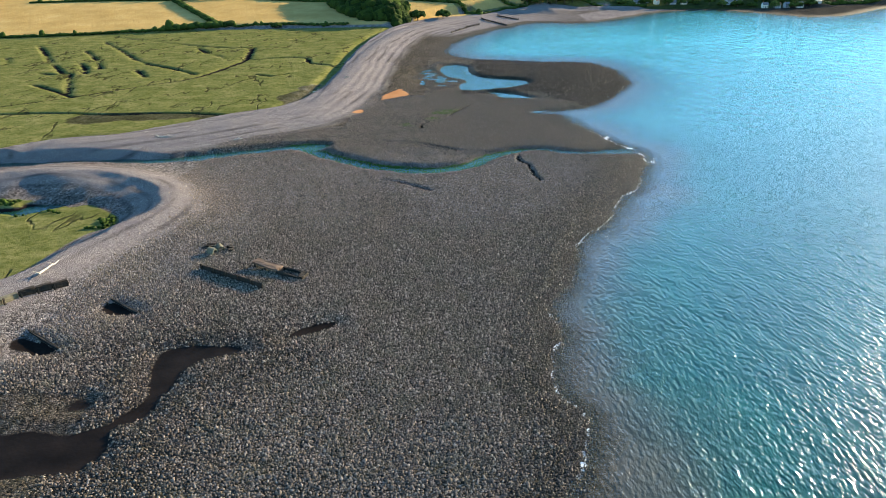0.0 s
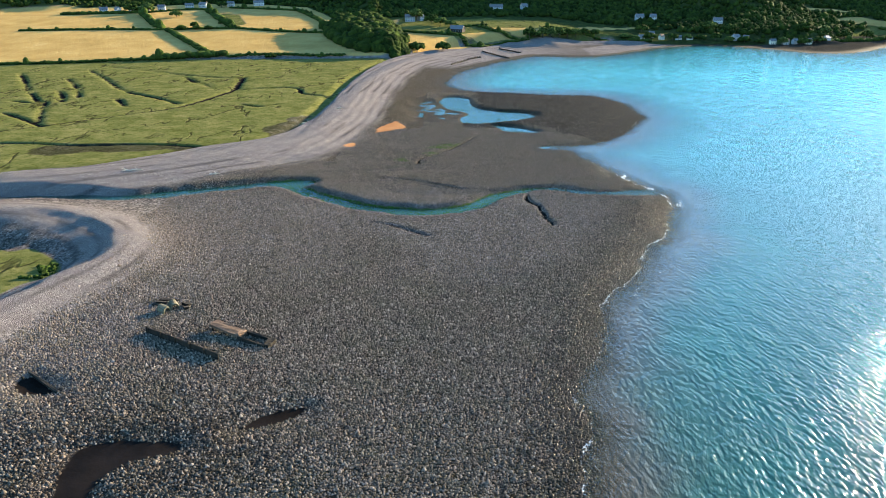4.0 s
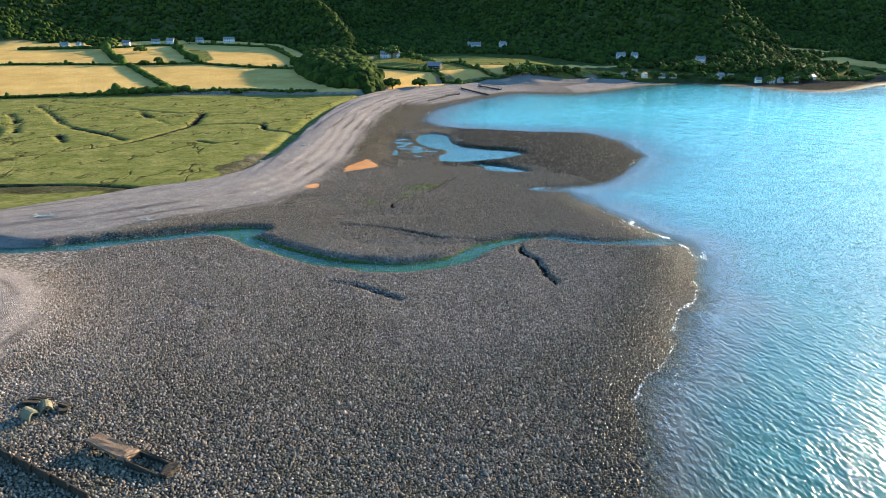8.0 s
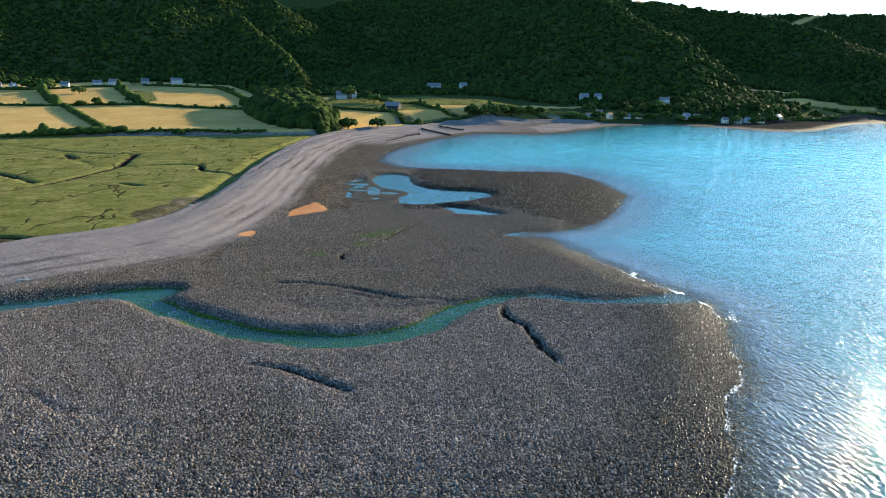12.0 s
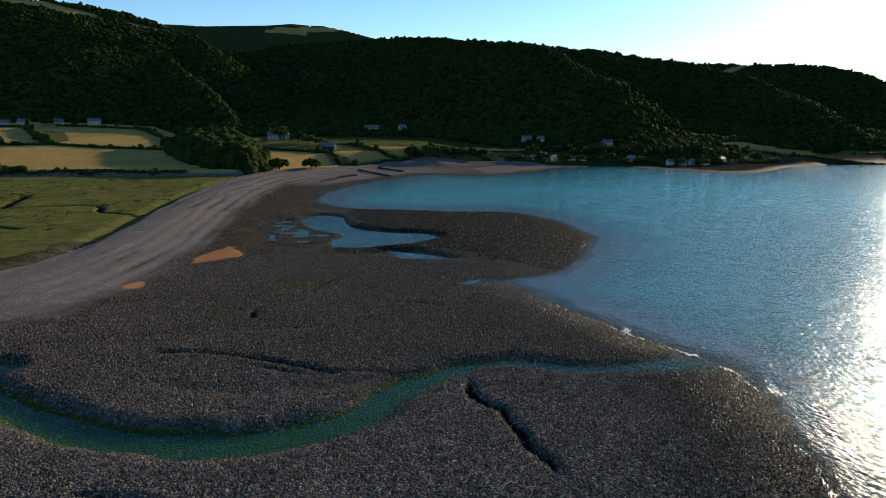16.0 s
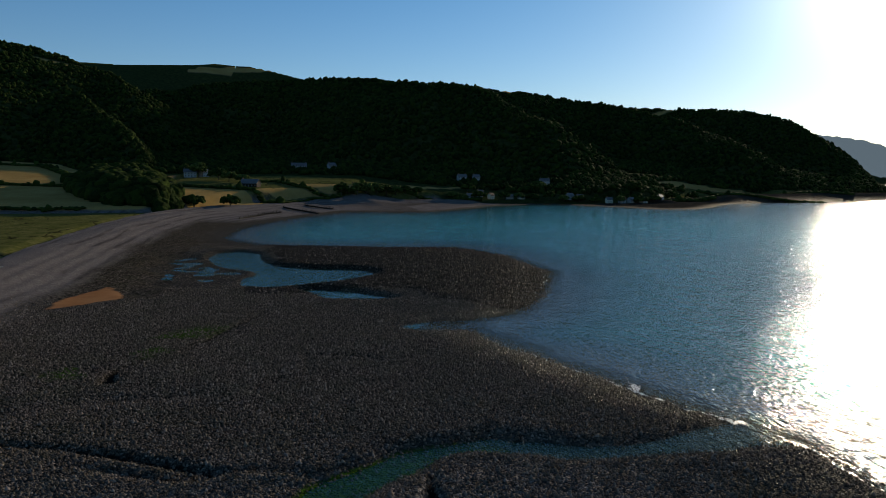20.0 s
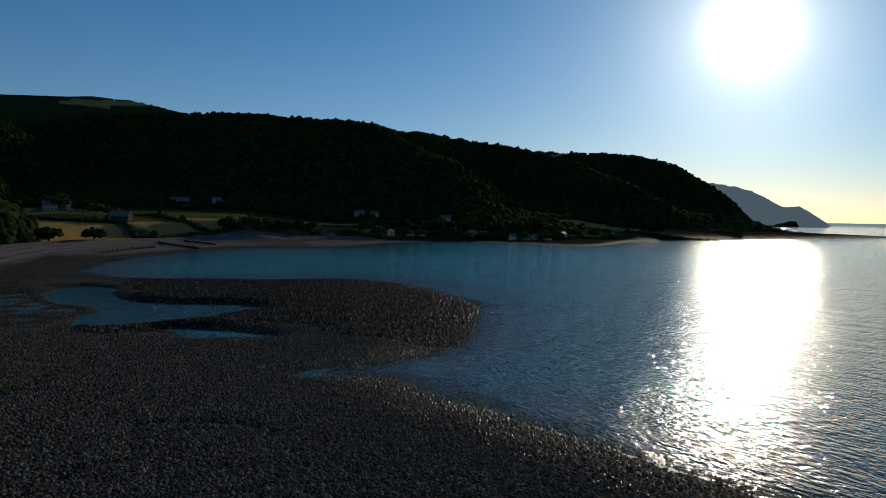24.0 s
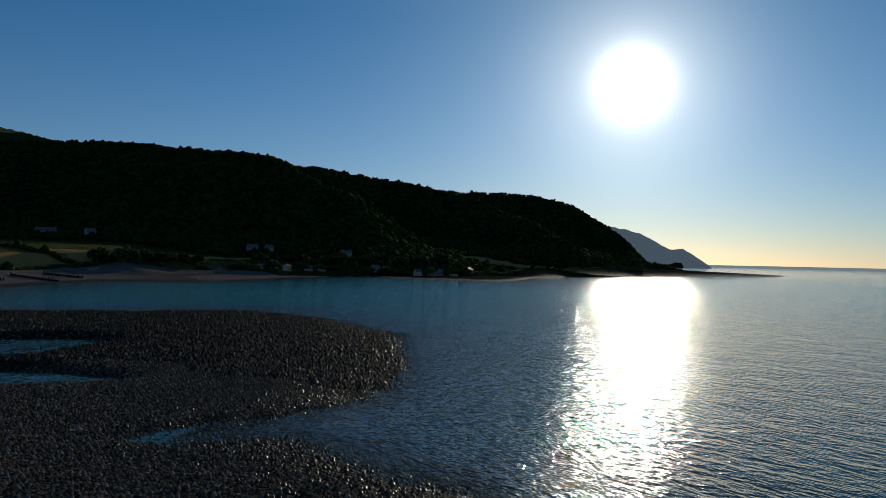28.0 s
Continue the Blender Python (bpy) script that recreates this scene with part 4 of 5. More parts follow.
HOUSE_SPOTS = [(-39, 952), (-26, 958), (73, 1053), (111, 1058), (254, 1003), (272, 1005), (347, 980), (232, 905), (247, 915), (258, 912), (276, 905), (290, 908), (338, 893), (352, 898), (384, 870), (400, 870), (436, 880), (-300, 1112), (-262, 1120), (-335, 1100), (-352, 1090), (-385, 1074), (-404, 1066), (-436, 1052)]


def hillside_woods():
    rs = np.random.RandomState(5)
    n = 235000
    az, d = np.radians(rs.uniform(-42, 50, n)), np.sqrt(rs.uniform(760 ** 2, 2000 ** 2, n))
    x, y = 20 + d * np.sin(az), 230 + d * np.cos(az)
    hz = probe(x, y)[0]
    keep = (probe(x, y)[1]["wood"] > 0.6)
    for px, py, a, b in PASTURES:
        keep &= ((x - px) / a) ** 2 + ((y - py) / b) ** 2 > 1
    x, y, hz = x[keep], y[keep], hz[keep]
    keep = seen_on_hill(x, y, hz, (7, 177, 42)) | seen_on_hill(x, y, hz, (30, 280, 18))
    x, y = x[keep], y[keep]
    z, zones, sd = probe(x, y)
    keep = (zones["wood"] > 0.6) & (sd > 25)
    for hx, hy in HOUSE_SPOTS:
        keep &= (np.abs(x - hx) > 11) | (y > hy + 8) | (y < hy - 15)
    keep &= ~((y > 1830) & (x < 240))
    x, y, z = x[keep][:42000], y[keep][:42000], z[keep][:42000]
    near = np.hypot(x - 20, y - 230)
    r = rs.uniform(1.9, 3.9, len(x)) * np.where(rs.rand(len(x)) < 0.1, 1.35, 1.0)
    size = np.stack([r, r * rs.uniform(0.85, 1.15, len(x)), r * rs.uniform(0.75, 1.05, len(x))], -1)
    pos = np.stack([x, y, z + size[:, 2] * 0.3 + rs.uniform(-0.5, 2.5, len(x))], -1)
    k = near < 1350
    for sel, det, label in ((k, 1, "dense dark green broadleaf woodland on the near hillsides"), (~k, 1, "dense dark green woodland on the far hills")):
        ob = scatter_mesh("woodland", [ball(det, s, 0.75) for s in range(7)], pos[sel], size[sel], WOODS, 3)
        tagged(ob, label, "woodland", kind="stuff")


hillside_woods()


# ---- loose stones of the beach ----
def beach_stones():
    rs = np.random.RandomState(11)
    xs, ys = [], []
    for y0, y1, x0, x1, step in ((74, 120, -66, 32, 0.53), (120, 230, -90, 66, 0.53), (230, 330, -95, 84, 0.5), (330, 400, -45, 100, 0.52), (400, 540, -10, 112, 0.66)):
        gx, gy = np.meshgrid(np.arange(x0, x1, step), np.arange(y0, y1, step * 0.9))
        gx[1::2] += step / 2
        xs.append((gx + rs.uniform(-0.45, 0.45, gx.shape) * step).ravel())
        ys.append((gy + rs.uniform(-0.45, 0.45, gx.shape) * step).ravel())
    x, y = np.concatenate(xs), np.concatenate(ys)
    n = len(x)
    z, zones, sd = probe(x, y)
    cover = (1 - zones["grass"]) * (1 - smooth(0.25, 0.85, zones["mud_shade"])) * (1 - 0.97 * smooth(0.25, 0.75, zones["shingle"])) * (1 - 0.7 * smooth(0.3, 0.7, np.exp(-(((x + 5) / 22) ** 2 + ((y - 455) / 50) ** 2)))) * smooth(548, 500, y + 25 * (noise2(x, y, 12, 6) - 0.5) - np.where(x > 25, 30, 0)) * (1 - smooth(0.1, 0.4, zones["sand"])) * (1 - 0.8 * np.clip(zones["algae"], 0, 1))
    keep = (rs.rand(n) < cover) & (sd > -5) & (z > -0.3) & (rs.rand(n) < smooth(-6, 0, sd))
    keep &= (x > -24 - 0.62 * y) & (rs.rand(n) < smooth(72, 84, y))
    x, y, z, sd, weed = (q[keep] for q in (x, y, z, sd, zones["weed"]))
    damp = zones["wet"][keep]
    m = len(x)
    r = (0.13 + 0.16 * rs.rand(m)) * np.where(weed > 0.5, 1.25, np.interp(y, (190, 250), (1.0, 0.75)))
    r = r * np.where(rs.rand(m) < 0.02, 1.5, 1.0)
    size = np.stack([r * rs.uniform(1.0, 1.4, m), r, r * rs.uniform(0.85, 1.3, m)], -1)
    pos = np.stack([x, y, z + size[:, 2] * rs.uniform(-0.1, 0.45, m)], -1)
    domes = []
    for s in range(6):
        q = np.random.RandomState(40 + s)
        a = np.arange(5) * 1.2566
        v = np.vstack([np.stack([np.cos(a), np.sin(a), a * 0 - 0.35], -1), [(0, 0, 1.1)]])
        v = v + q.uniform(-0.25, 0.25, (6, 3))
        f = np.array([(k, (k + 1) % 5, 5) for k in range(5)])
        domes.append((v, f))
    weedy = (weed > 0.4) & (rs.rand(m) < 0.8)
    weedy |= (sd > 16) & (y < 170) & (rs.rand(m) < 0.7 * damp)
    wet = (sd <= 4) | ((sd < 10) & (rs.rand(m) < 0.5)) & ~weedy
    dry = ~weedy & ~wet
    for sel, mat, label in ((dry, STONES, "loose grey cobbles lying all over the beach"), (wet & ~weedy, WETSTONES, "wet glistening cobbles along the water's edge"), (weedy, WEEDSTONES, "dark weed-covered stones of the low islet")):
        tagged(scatter_mesh("beach_stones", domes, pos[sel], size[sel], mat, 7, flat=False), label, "stones", kind="stuff")


beach_stones()


# ---- hedges between the fields ----
def hedge(points, width, height, seed, label="dark green field hedge with uneven top"):
    rs = np.random.RandomState(seed)
    line = curve(points, 6)
    seg = np.hypot(*np.diff(line, axis=0).T)
    s = np.concatenate([[0], np.cumsum(seg)])
    n = int(s[-1] / (width * 0.42)) + 2
    at = np.linspace(0, s[-1], n)
    x, y = np.interp(at, s, line[:, 0]) + rs.normal(0, 0.4, n), np.interp(at, s, line[:, 1]) + rs.normal(0, 0.4, n)
    z, _, _ = probe(x, y)
    r = width * rs.uniform(0.4, 0.75, n)
    tall = np.where(rs.rand(n) < 0.05, rs.uniform(1.5, 2.4, n), 1.0)
    size = np.stack([r, r, height * 0.6 * rs.uniform(0.7, 1.2, n) * tall], -1)
    pos = np.stack([x, y, z + size[:, 2] * 0.6], -1)
    ob = scatter_mesh("hedge", [ball(2, seed + k, 0.5) for k in range(3)], pos, size, LEAVES, seed)
    tagged(ob, label, "hedge", "hedges between the fields")


for k, (pts, w, h) in enumerate((
        ([(-440, 682), (-360, 694), (-298, 710), (-270, 718)], 4, 2.2),
        ([(-270, 718), (-244, 726), (-205, 737)], 7, 4.5),
        ([(-203, 736), (-164, 741), (-125, 735), (-93, 735)], 3.4, 1.8),
        ([(-480, 890), (-388, 896), (-314, 891), (-278, 899), (-238, 900)], 4, 2.2),
        ([(-238, 900), (-187, 877), (-127, 860)], 4, 2.2),
        ([(-312, 887), (-264, 807), (-224, 742)], 6, 3.4),
        ([(-395, 1032), (-349, 943), (-323, 900)], 8, 5.0),
        ([(-315, 1058), (-282, 986), (-242, 904)], 8, 5.0),
        ([(-500, 1030), (-456, 1037), (-400, 1044)], 6, 4.0),
        ([(-400, 1044), (-368, 1064), (-339, 1078), (-309, 1062)], 4, 2.6),
        ([(-295, 1093), (-240, 1075), (-195, 1060)], 4, 2.6),
        ([(-195, 1060), (-150, 959), (-129, 886)], 5, 3.4),
        ([(-46, 870), (-21, 858), (8, 845)], 5, 2.6),
        ([(8, 843), (24, 840), (41, 814)], 5, 2.8),
        ([(12, 846), (8, 877), (26, 904), (51, 914)], 4, 2.4),
        ([(42, 908), (58, 877), (72, 872), (83, 870)], 4, 2.6),
        ([(41, 813), (65, 852), (80, 862), (96, 869)], 3.4, 1.8),
        ([(102, 892), (101, 886), (98, 874)], 4, 2.6),
        ([(120, 905), (170, 903), (240, 892)], 5, 2.6),
        ([(430, 880), (470, 900), (520, 905)], 6, 4.0),
        ([(520, 935), (580, 905), (660, 890)], 5, 3.0),
        ([(560, 990), (640, 960), (760, 950)], 5, 3.0))):
    hedge(pts, w, h, 100 + k)


# ---- trees ----
def tree(x, y, height, spread, seed, material=None, label="round broadleaf tree with a short trunk", group="trees by the fields"):
    rs = np.random.RandomState(seed)
    z = at_ground(x, y)
    t = thing("tree", x, y, z - 0.1, 0, label, "tree", group)
    bm = bmesh.new()
    tr = height * 0.035 + 0.08
    tube(bm, [(0, 0, 0, tr * 1.5), (0.05 * height * (rs.rand() - 0.5), 0, height * 0.2, tr), (0.1 * height * (rs.rand() - 0.5), 0.06 * height * (rs.rand() - 0.5), height * 0.5, tr * 0.6)], 7)
    trunk = part("trunk", bm, BARK, t)
    for k in range(4):
        a = k * 1.57 + rs.rand()
        bm = bmesh.new()
        tube(bm, [(0, 0, height * (0.18 + 0.04 * k), tr * 0.6), (math.cos(a) * spread * 0.3, math.sin(a) * spread * 0.3, height * 0.42, tr * 0.4), (math.cos(a) * spread * 0.6, math.sin(a) * spread * 0.6, height * 0.62, tr * 0.15)], 5)
        part("limb", bm, BARK, trunk)
    n = 60
    u = rs.rand(n) ** 0.5
    a = rs.rand(n) * 6.283
    px, py = spread * u * np.cos(a), spread * u * np.sin(a) * 0.9
    top = np.sqrt(np.clip(1.05 - u ** 2, 0.05, 1))
    pz = height * (0.36 + 0.5 * rs.rand(n) ** 0.6 * top)
    r = spread * rs.uniform(0.13, 0.27, n)
    crown = scatter_mesh("crown", [ball(2, seed + k, 0.7) for k in range(3)], np.stack([px, py, pz], -1), np.stack([r, r, r * 0.8], -1), material or LEAVES, seed)
    crown.parent = t
    return t


for k, (x, y, h, sp, mat) in enumerate((
        (-25, 778, 12, 8, LEAVES), (1, 787, 10, 7.2, LEAVES), (-31, 950, 17, 8, SUNLITLEAF), (-12, 925, 13, 8, LEAVES), (-2, 918, 10, 7, SUNLITLEAF), (10, 905, 8, 6, SUNLITLEAF), (-45, 960, 14, 7, LEAVES),
        (98, 873, 14, 6.5, LEAVES), (113, 874, 13, 6.5, SUNLITLEAF), (122, 878, 12, 7, SUNLITLEAF), (133, 884, 13, 7, SUNLITLEAF), (144, 891, 12, 7, LEAVES), (154, 896, 11, 6, SUNLITLEAF), (165, 901, 9, 6, LEAVES), (178, 905, 8, 5.5, LEAVES), (104, 876, 7, 6, LEAVES),
        (-287, 905, 8, 4.5, LEAVES), (-298, 892, 6, 5, LEAVES), (-280, 893, 5, 4, LEAVES), (-268, 893, 5, 4, LEAVES), (-262, 925, 6, 3, LEAVES), (-340, 1000, 9, 7, SUNLITLEAF), (-162, 735, 5, 5, LEAVES),
        (-395, 1050, 14, 8, SUNLITLEAF), (-415, 1045, 13, 8, LEAVES), (-310, 1100, 10, 7, LEAVES), (215, 905, 9, 7, SUNLITLEAF), (325, 945, 12, 8, SUNLITLEAF), (345, 930, 11, 7, LEAVES), (240, 935, 10, 7, LEAVES), (420, 905, 12, 8, LEAVES), (450, 915, 13, 8, SUNLITLEAF), (480, 925, 12, 8, LEAVES), (510, 930, 11, 7, LEAVES), (400, 890, 9, 6, LEAVES))):
    tree(x, y, h, sp, 300 + k, mat)
for k, (x, y) in enumerate(((224, 899), (241, 900), (267, 898), (284, 899), (301, 902), (316, 896), (329, 888), (346, 886), (361, 880), (379, 862), (403, 862), (424, 870))):
    tree(x, y, 6.5 + k * 3 % 4, 5.0 + k * 2 % 3, 420 + k, (LEAVES, SUNLITLEAF)[k % 3 == 0], "bushy dark green tree beside the shore houses")


def copse():
    """The dark wood that stands on the flat ground beside the fields."""
    rs = np.random.RandomState(77)
    outline = np.array([(-140, 905), (-128, 850), (-118, 815), (-95, 770), (-72, 741), (-40, 733), (-33, 760), (-35, 800), (-45, 850), (-60, 920), (-90, 960)])
    n = 4000
    x, y = rs.uniform(-145, -30, n), rs.uniform(730, 960, n)
    k = inside(x, y, outline) > 2
    x, y = x[k][:950], y[k][:950]
    deep = inside(x, y, outline)
    z, _, _ = probe(x, y)
    r = rs.uniform(3.0, 6.0, len(x))
    top = 5 + 10 * smooth(0, 22, deep) + rs.uniform(-2.5, 2.5, len(x))
    size = np.stack([r, r, r * rs.uniform(0.8, 1.1, len(x))], -1)
    parts_pos = [np.stack([x, y, z + top - size[:, 2]], -1)]
    parts_size = [size]
    rim = deep < 9
    parts_pos.append(np.stack([x[rim], y[rim], z[rim] + 2.5], -1))
    parts_size.append(size[rim] * 1.0)
    ob = scatter_mesh("copse", [ball(2, s, 0.6) for s in range(5)], np.vstack(parts_pos), np.vstack(parts_size), WOODS, 9)
    tagged(ob, "dense dark green copse beside the straw fields", "copse", kind="stuff")


copse()


# ---- houses ----
def house(x, y, turn, w, d, h, wall_mat, roof_mat, bays, storeys, label, chimneys=1):
    w, d, h = w * (0.78 if x < 200 else 0.68), d * 0.85, h * (0.92 if x < 200 else 0.84)
    z = at_ground(x, y) - 0.3
    t = thing("house", x, y, z, turn * 1.6 + (x * 7 % 23) - 11, label, "house", "houses at the foot of the hills")
    rh = d * 0.42
    bm = bmesh.new()
    box(bm, 0, 0, 0, w, d, h + 0.3)
    for sx in (-1, 1):
        v = [bm.verts.new((sx * w / 2, -d / 2, h + 0.3)), bm.verts.new((sx * w / 2, d / 2, h + 0.3)), bm.verts.new((sx * w / 2, 0, h + 0.3 + rh))]
        bm.faces.new(v if sx > 0 else v[::-1])
    part("wall", bm, wall_mat, t)
    bm = bmesh.new()
    o, th = 0.45, 0.22
    for sy in (-1, 1):
        e, top, low = d / 2 + o, h + 0.3 + rh, h + 0.3 - o * 0.84
        p = [(-w / 2 - o, sy * e, low), (w / 2 + o, sy * e, low), (w / 2 + o, 0, top), (-w / 2 - o, 0, top)]
        lower = [bm.verts.new(q) for q in p]
        upper = [bm.verts.new((q[0], q[1], q[2] + th)) for q in p]
        bm.faces.new(lower)
        bm.faces.new(upper[::-1])
        for i in range(4):
            bm.faces.new((lower[i], lower[(i + 1) % 4], upper[(i + 1) % 4], upper[i]))
    bmesh.ops.recalc_face_normals(bm, faces=bm.faces)
    roof = part("roof", bm, roof_mat, t)
    for c in range(chimneys):
        cx = (-w / 2 + 0.8) if c == 0 else (w / 2 - 0.8)
        bm = bmesh.new()
        box(bm, cx, 0, h + rh - 0.4, 0.9, 0.7, 1.7, bevel=0.04)
        box(bm, cx, 0, h + rh + 1.3, 0.35, 0.35, 0.4)
        part("chimney", bm, BRICK, roof)
    step = w / bays
    door_bay = bays // 2
    for f in range(storeys):
        for b in range(bays):
            cx = -w / 2 + step * (b + 0.5)
            base = 1.0 + f * 2.6
            if f == 0 and b == door_bay:
                bm = bmesh.new()
                box(bm, cx, -d / 2 - 0.02, 0.3, 1.0, 0.1, 2.05)
                part("door", bm, PAINT, t)
                continue
            bm = bmesh.new()
            ww, hh = min(1.3, step * 0.5), 1.25
            for ox, oz, sx, sz in ((0, 0, ww, 0.1), (0, hh - 0.1, ww, 0.1), (-ww / 2 + 0.05, 0, 0.1, hh), (ww / 2 - 0.05, 0, 0.1, hh), (0, 0, 0.06, hh)):
                box(bm, cx + ox, -d / 2 - 0.03, base + oz, sx, 0.1, sz)
            win = part("window", bm, RENDER, t)
            bm = bmesh.new()
            box(bm, cx, -d / 2 - 0.012, base + 0.05, ww - 0.1, 0.04, hh - 0.1)
            part("pane", bm, DARKGLASS, win)
    return t


WHITE = "white rendered house with a grey slate roof among trees"
for x, y, turn, w, d, h, wm, rm, bays, st, label, ch in (
        (-39, 952, 8, 15, 8, 5.6, RENDER, SLATE, 4, 2, "large white rendered house beside tall trees", 2), (-26, 958, 30, 9, 7, 5.2, RENDER, SLATE, 3, 2, WHITE, 1),
        (73, 1053, 0, 22, 8, 5.2, RENDER, SLATE, 7, 2, "long white terrace on the hillside", 2), (111, 1058, 10, 11, 8, 5.5, RENDER, SLATE, 3, 2, WHITE, 1),
        (254, 1003, 5, 15, 8, 6, RENDER, SLATE, 5, 2, "white hillside house with rows of windows", 2), (272, 1005, -4, 11, 8, 6, RENDER, SLATE, 3, 2, "white hillside house with rows of windows", 1),
        (347, 980, -6, 16, 8, 5, RENDER, SLATE, 5, 2, "long white house on the slope among trees", 2),
        (232, 905, 12, 10, 7, 5, RENDER, SLATE, 3, 2, WHITE, 1), (247, 915, -10, 9, 7, 5, RENDER, SLATE, 3, 2, WHITE, 1), (258, 912, 20, 8, 6, 4.6, CREAM, TILE, 3, 2, "cream cottage with a tiled roof", 1),
        (276, 905, 0, 10, 7, 4.8, RENDER, SLATE, 3, 2, WHITE, 1), (290, 908, 14, 8, 6, 4.6, CREAM, SLATE, 2, 2, "cream cottage with a slate roof", 1),
        (338, 893, 5, 11, 7, 5, RENDER, SLATE, 3, 2, WHITE, 1), (352, 898, -12, 9, 7, 5, RENDER, SLATE, 3, 2, WHITE, 1),
        (372, 872, 3, 9, 6, 4.6, CREAM, SLATE, 3, 2, "cream harbour cottage with slate roof", 1), (384, 866, -6, 9, 6, 4.8, RENDER, TILE, 3, 2, "white harbour cottage with a tiled roof", 1), (396, 870, 8, 8, 6, 4.6, RENDER, SLATE, 2, 2, WHITE, 1), (410, 868, 0, 10, 6, 4.6, CREAM, SLATE, 3, 2, "cream harbour cottage with slate roof", 1), (436, 880, 15, 10, 7, 5, RENDER, SLATE, 3, 2, WHITE, 1),
        (-452, 1045, 10, 13, 8, 5.4, RENDER, SLATE, 4, 2, WHITE, 2), (-436, 1052, -20, 10, 7, 5.2, RENDER, SLATE, 3, 2, WHITE, 1), (-420, 1060, 5, 9, 7, 5, CREAM, TILE, 3, 2, "cream village house with a tiled roof", 1), (-404, 1066, 30, 11, 7, 5, RENDER, SLATE, 3, 2, WHITE, 1), (-385, 1074, 0, 12, 7, 5, RENDER, SLATE, 4, 2, WHITE, 1),
        (-352, 1090, 8, 14, 7, 5, RENDER, SLATE, 4, 2, WHITE, 2), (-335, 1100, -8, 16, 8, 5, RENDER, SLATE, 5, 2, "long white village house below the wood", 2), (-300, 1112, 0, 12, 7, 5, RENDER, SLATE, 4, 2, WHITE, 1), (-262, 1120, 6, 18, 7, 5, RENDER, SLATE, 6, 2, "long white village house below the wood", 1),
        (17, 866, -12, 20, 10, 3.6, TIMBER, SLATE, 5, 1, "long low farm building with a dark roof", 1)):
    house(x, y, turn, w, d, h, wm, rm, bays, st, label, ch)


# ---- timber groynes on the bay's beach ----
def groyne(a, b, n, seed, label="row of dark weathered timber groyne posts"):
    rs = np.random.RandomState(seed)
    cx, cy = (a[0] + b[0]) / 2, (a[1] + b[1]) / 2
    t = thing("groyne", cx, cy, at_ground(cx, cy), 0, label, "groyne", "groynes on the beach")
    for k in range(n):
        f = k / (n - 1)
        x, y = a[0] + f * (b[0] - a[0]) + rs.normal(0, 0.25), a[1] + f * (b[1] - a[1]) + rs.normal(0, 0.25)
        z = at_ground(x, y)
        bm = bmesh.new()
        box(bm, 0, 0, -0.8, 0.5, 0.5, 2.2 + rs.rand() * 0.9, pose(x - cx, y - cy, z - t.location.z, rs.normal(0, 5), rs.normal(0, 5), rs.rand() * 90), 0.05)
        part("post", bm, TIMBER, t)
    for side in (0.35,):
        bm = bmesh.new()
        L2, ang = math.hypot(b[0] - a[0], b[1] - a[1]), math.degrees(math.atan2(b[1] - a[1], b[0] - a[0]))
        za, zb = at_ground(*a), at_ground(*b)
        box(bm, 0, 0, -0.45, L2, 0.18, 1.15, pose(0, side, (za + zb) / 2 - t.location.z + 0.1, 0, -math.degrees(math.atan2(zb - za, L2)), ang), 0.03)
        part("plank", bm, TIMBER, t)


groyne((8, 686), (25, 726), 13, 1)
groyne((25, 730), (37, 748), 9, 2)
groyne((41, 790), (64, 743), 17, 3)
groyne((60, 815), (80, 790), 11, 4)
groyne((113, 905), (126, 875), 9, 5)


# ---- wreckage and debris on the near beach ----
def chunk(name, m, sx, sy, sz, material, seed, parent, label="", rough=0.12):
    """A worn block: a subdivided box with uneven faces and rounded edges."""
    bm = bmesh.new()
    box(bm, 0, 0, 0, sx, sy, sz)
    bmesh.ops.subdivide_edges(bm, edges=bm.edges, cuts=3, use_grid_fill=True)
    rs = random.Random(seed)
    for v in bm.verts:
        k = Vector((v.co.x / sx * 2, v.co.y / sy * 2, v.co.z / sz * 2 - 1))
        v.co *= 1 - 0.05 * max(0, abs(k.x) + abs(k.y) + abs(k.z) - 2)
        v.co += Vector((rs.uniform(-1, 1), rs.uniform(-1, 1), rs.uniform(-1, 1))) * rough * min(sx, sy, sz)
    bmesh.ops.transform(bm, matrix=m, verts=bm.verts)
    return part(name, bm, material, parent, label)


z0 = at_ground(-46, 175)
sluice = thing("sluice_remains", -46.5, 175.2, z0, -28, "broken rust-stained concrete sluice with two side beams on the cobbles", "ruin")
chunk("slab", pose(0, 0, 1.0, 4, 6, 0), 10.5, 3.2, 0.9, RUSTY, 1, sluice, "pale rust-stained concrete slab")
chunk("lip", pose(5.2, 0, 0.2, 0, 8, 0), 1.1, 3.4, 1.5, RUSTY, 2, sluice)
for sx in (-4.4, 0.0):
    chunk("pier", pose(sx, 0, -0.4, 0, 0, 0), 0.9, 2.6, 1.9, TIMBER, 12 + int(sx), sluice, "dark wet pier under the slab")
for sy in (-1.9, 1.9):
    chunk("side_beam", pose(10.3, sy, -0.3, 0, 3, 0), 9.5, 0.7, 1.3, TIMBER, 3 + int(sy), sluice, "dark wet side beam")
chunk("end_block", pose(15.2, 0.2, -0.3, 0, 0, 8), 2.2, 4.0, 1.25, TIMBER, 8, sluice, "dark end block")
chunk("cross_beam", pose(10, 0, -0.4, 0, 0, 0), 0.5, 3.4, 0.7, TIMBER, 9, sluice)
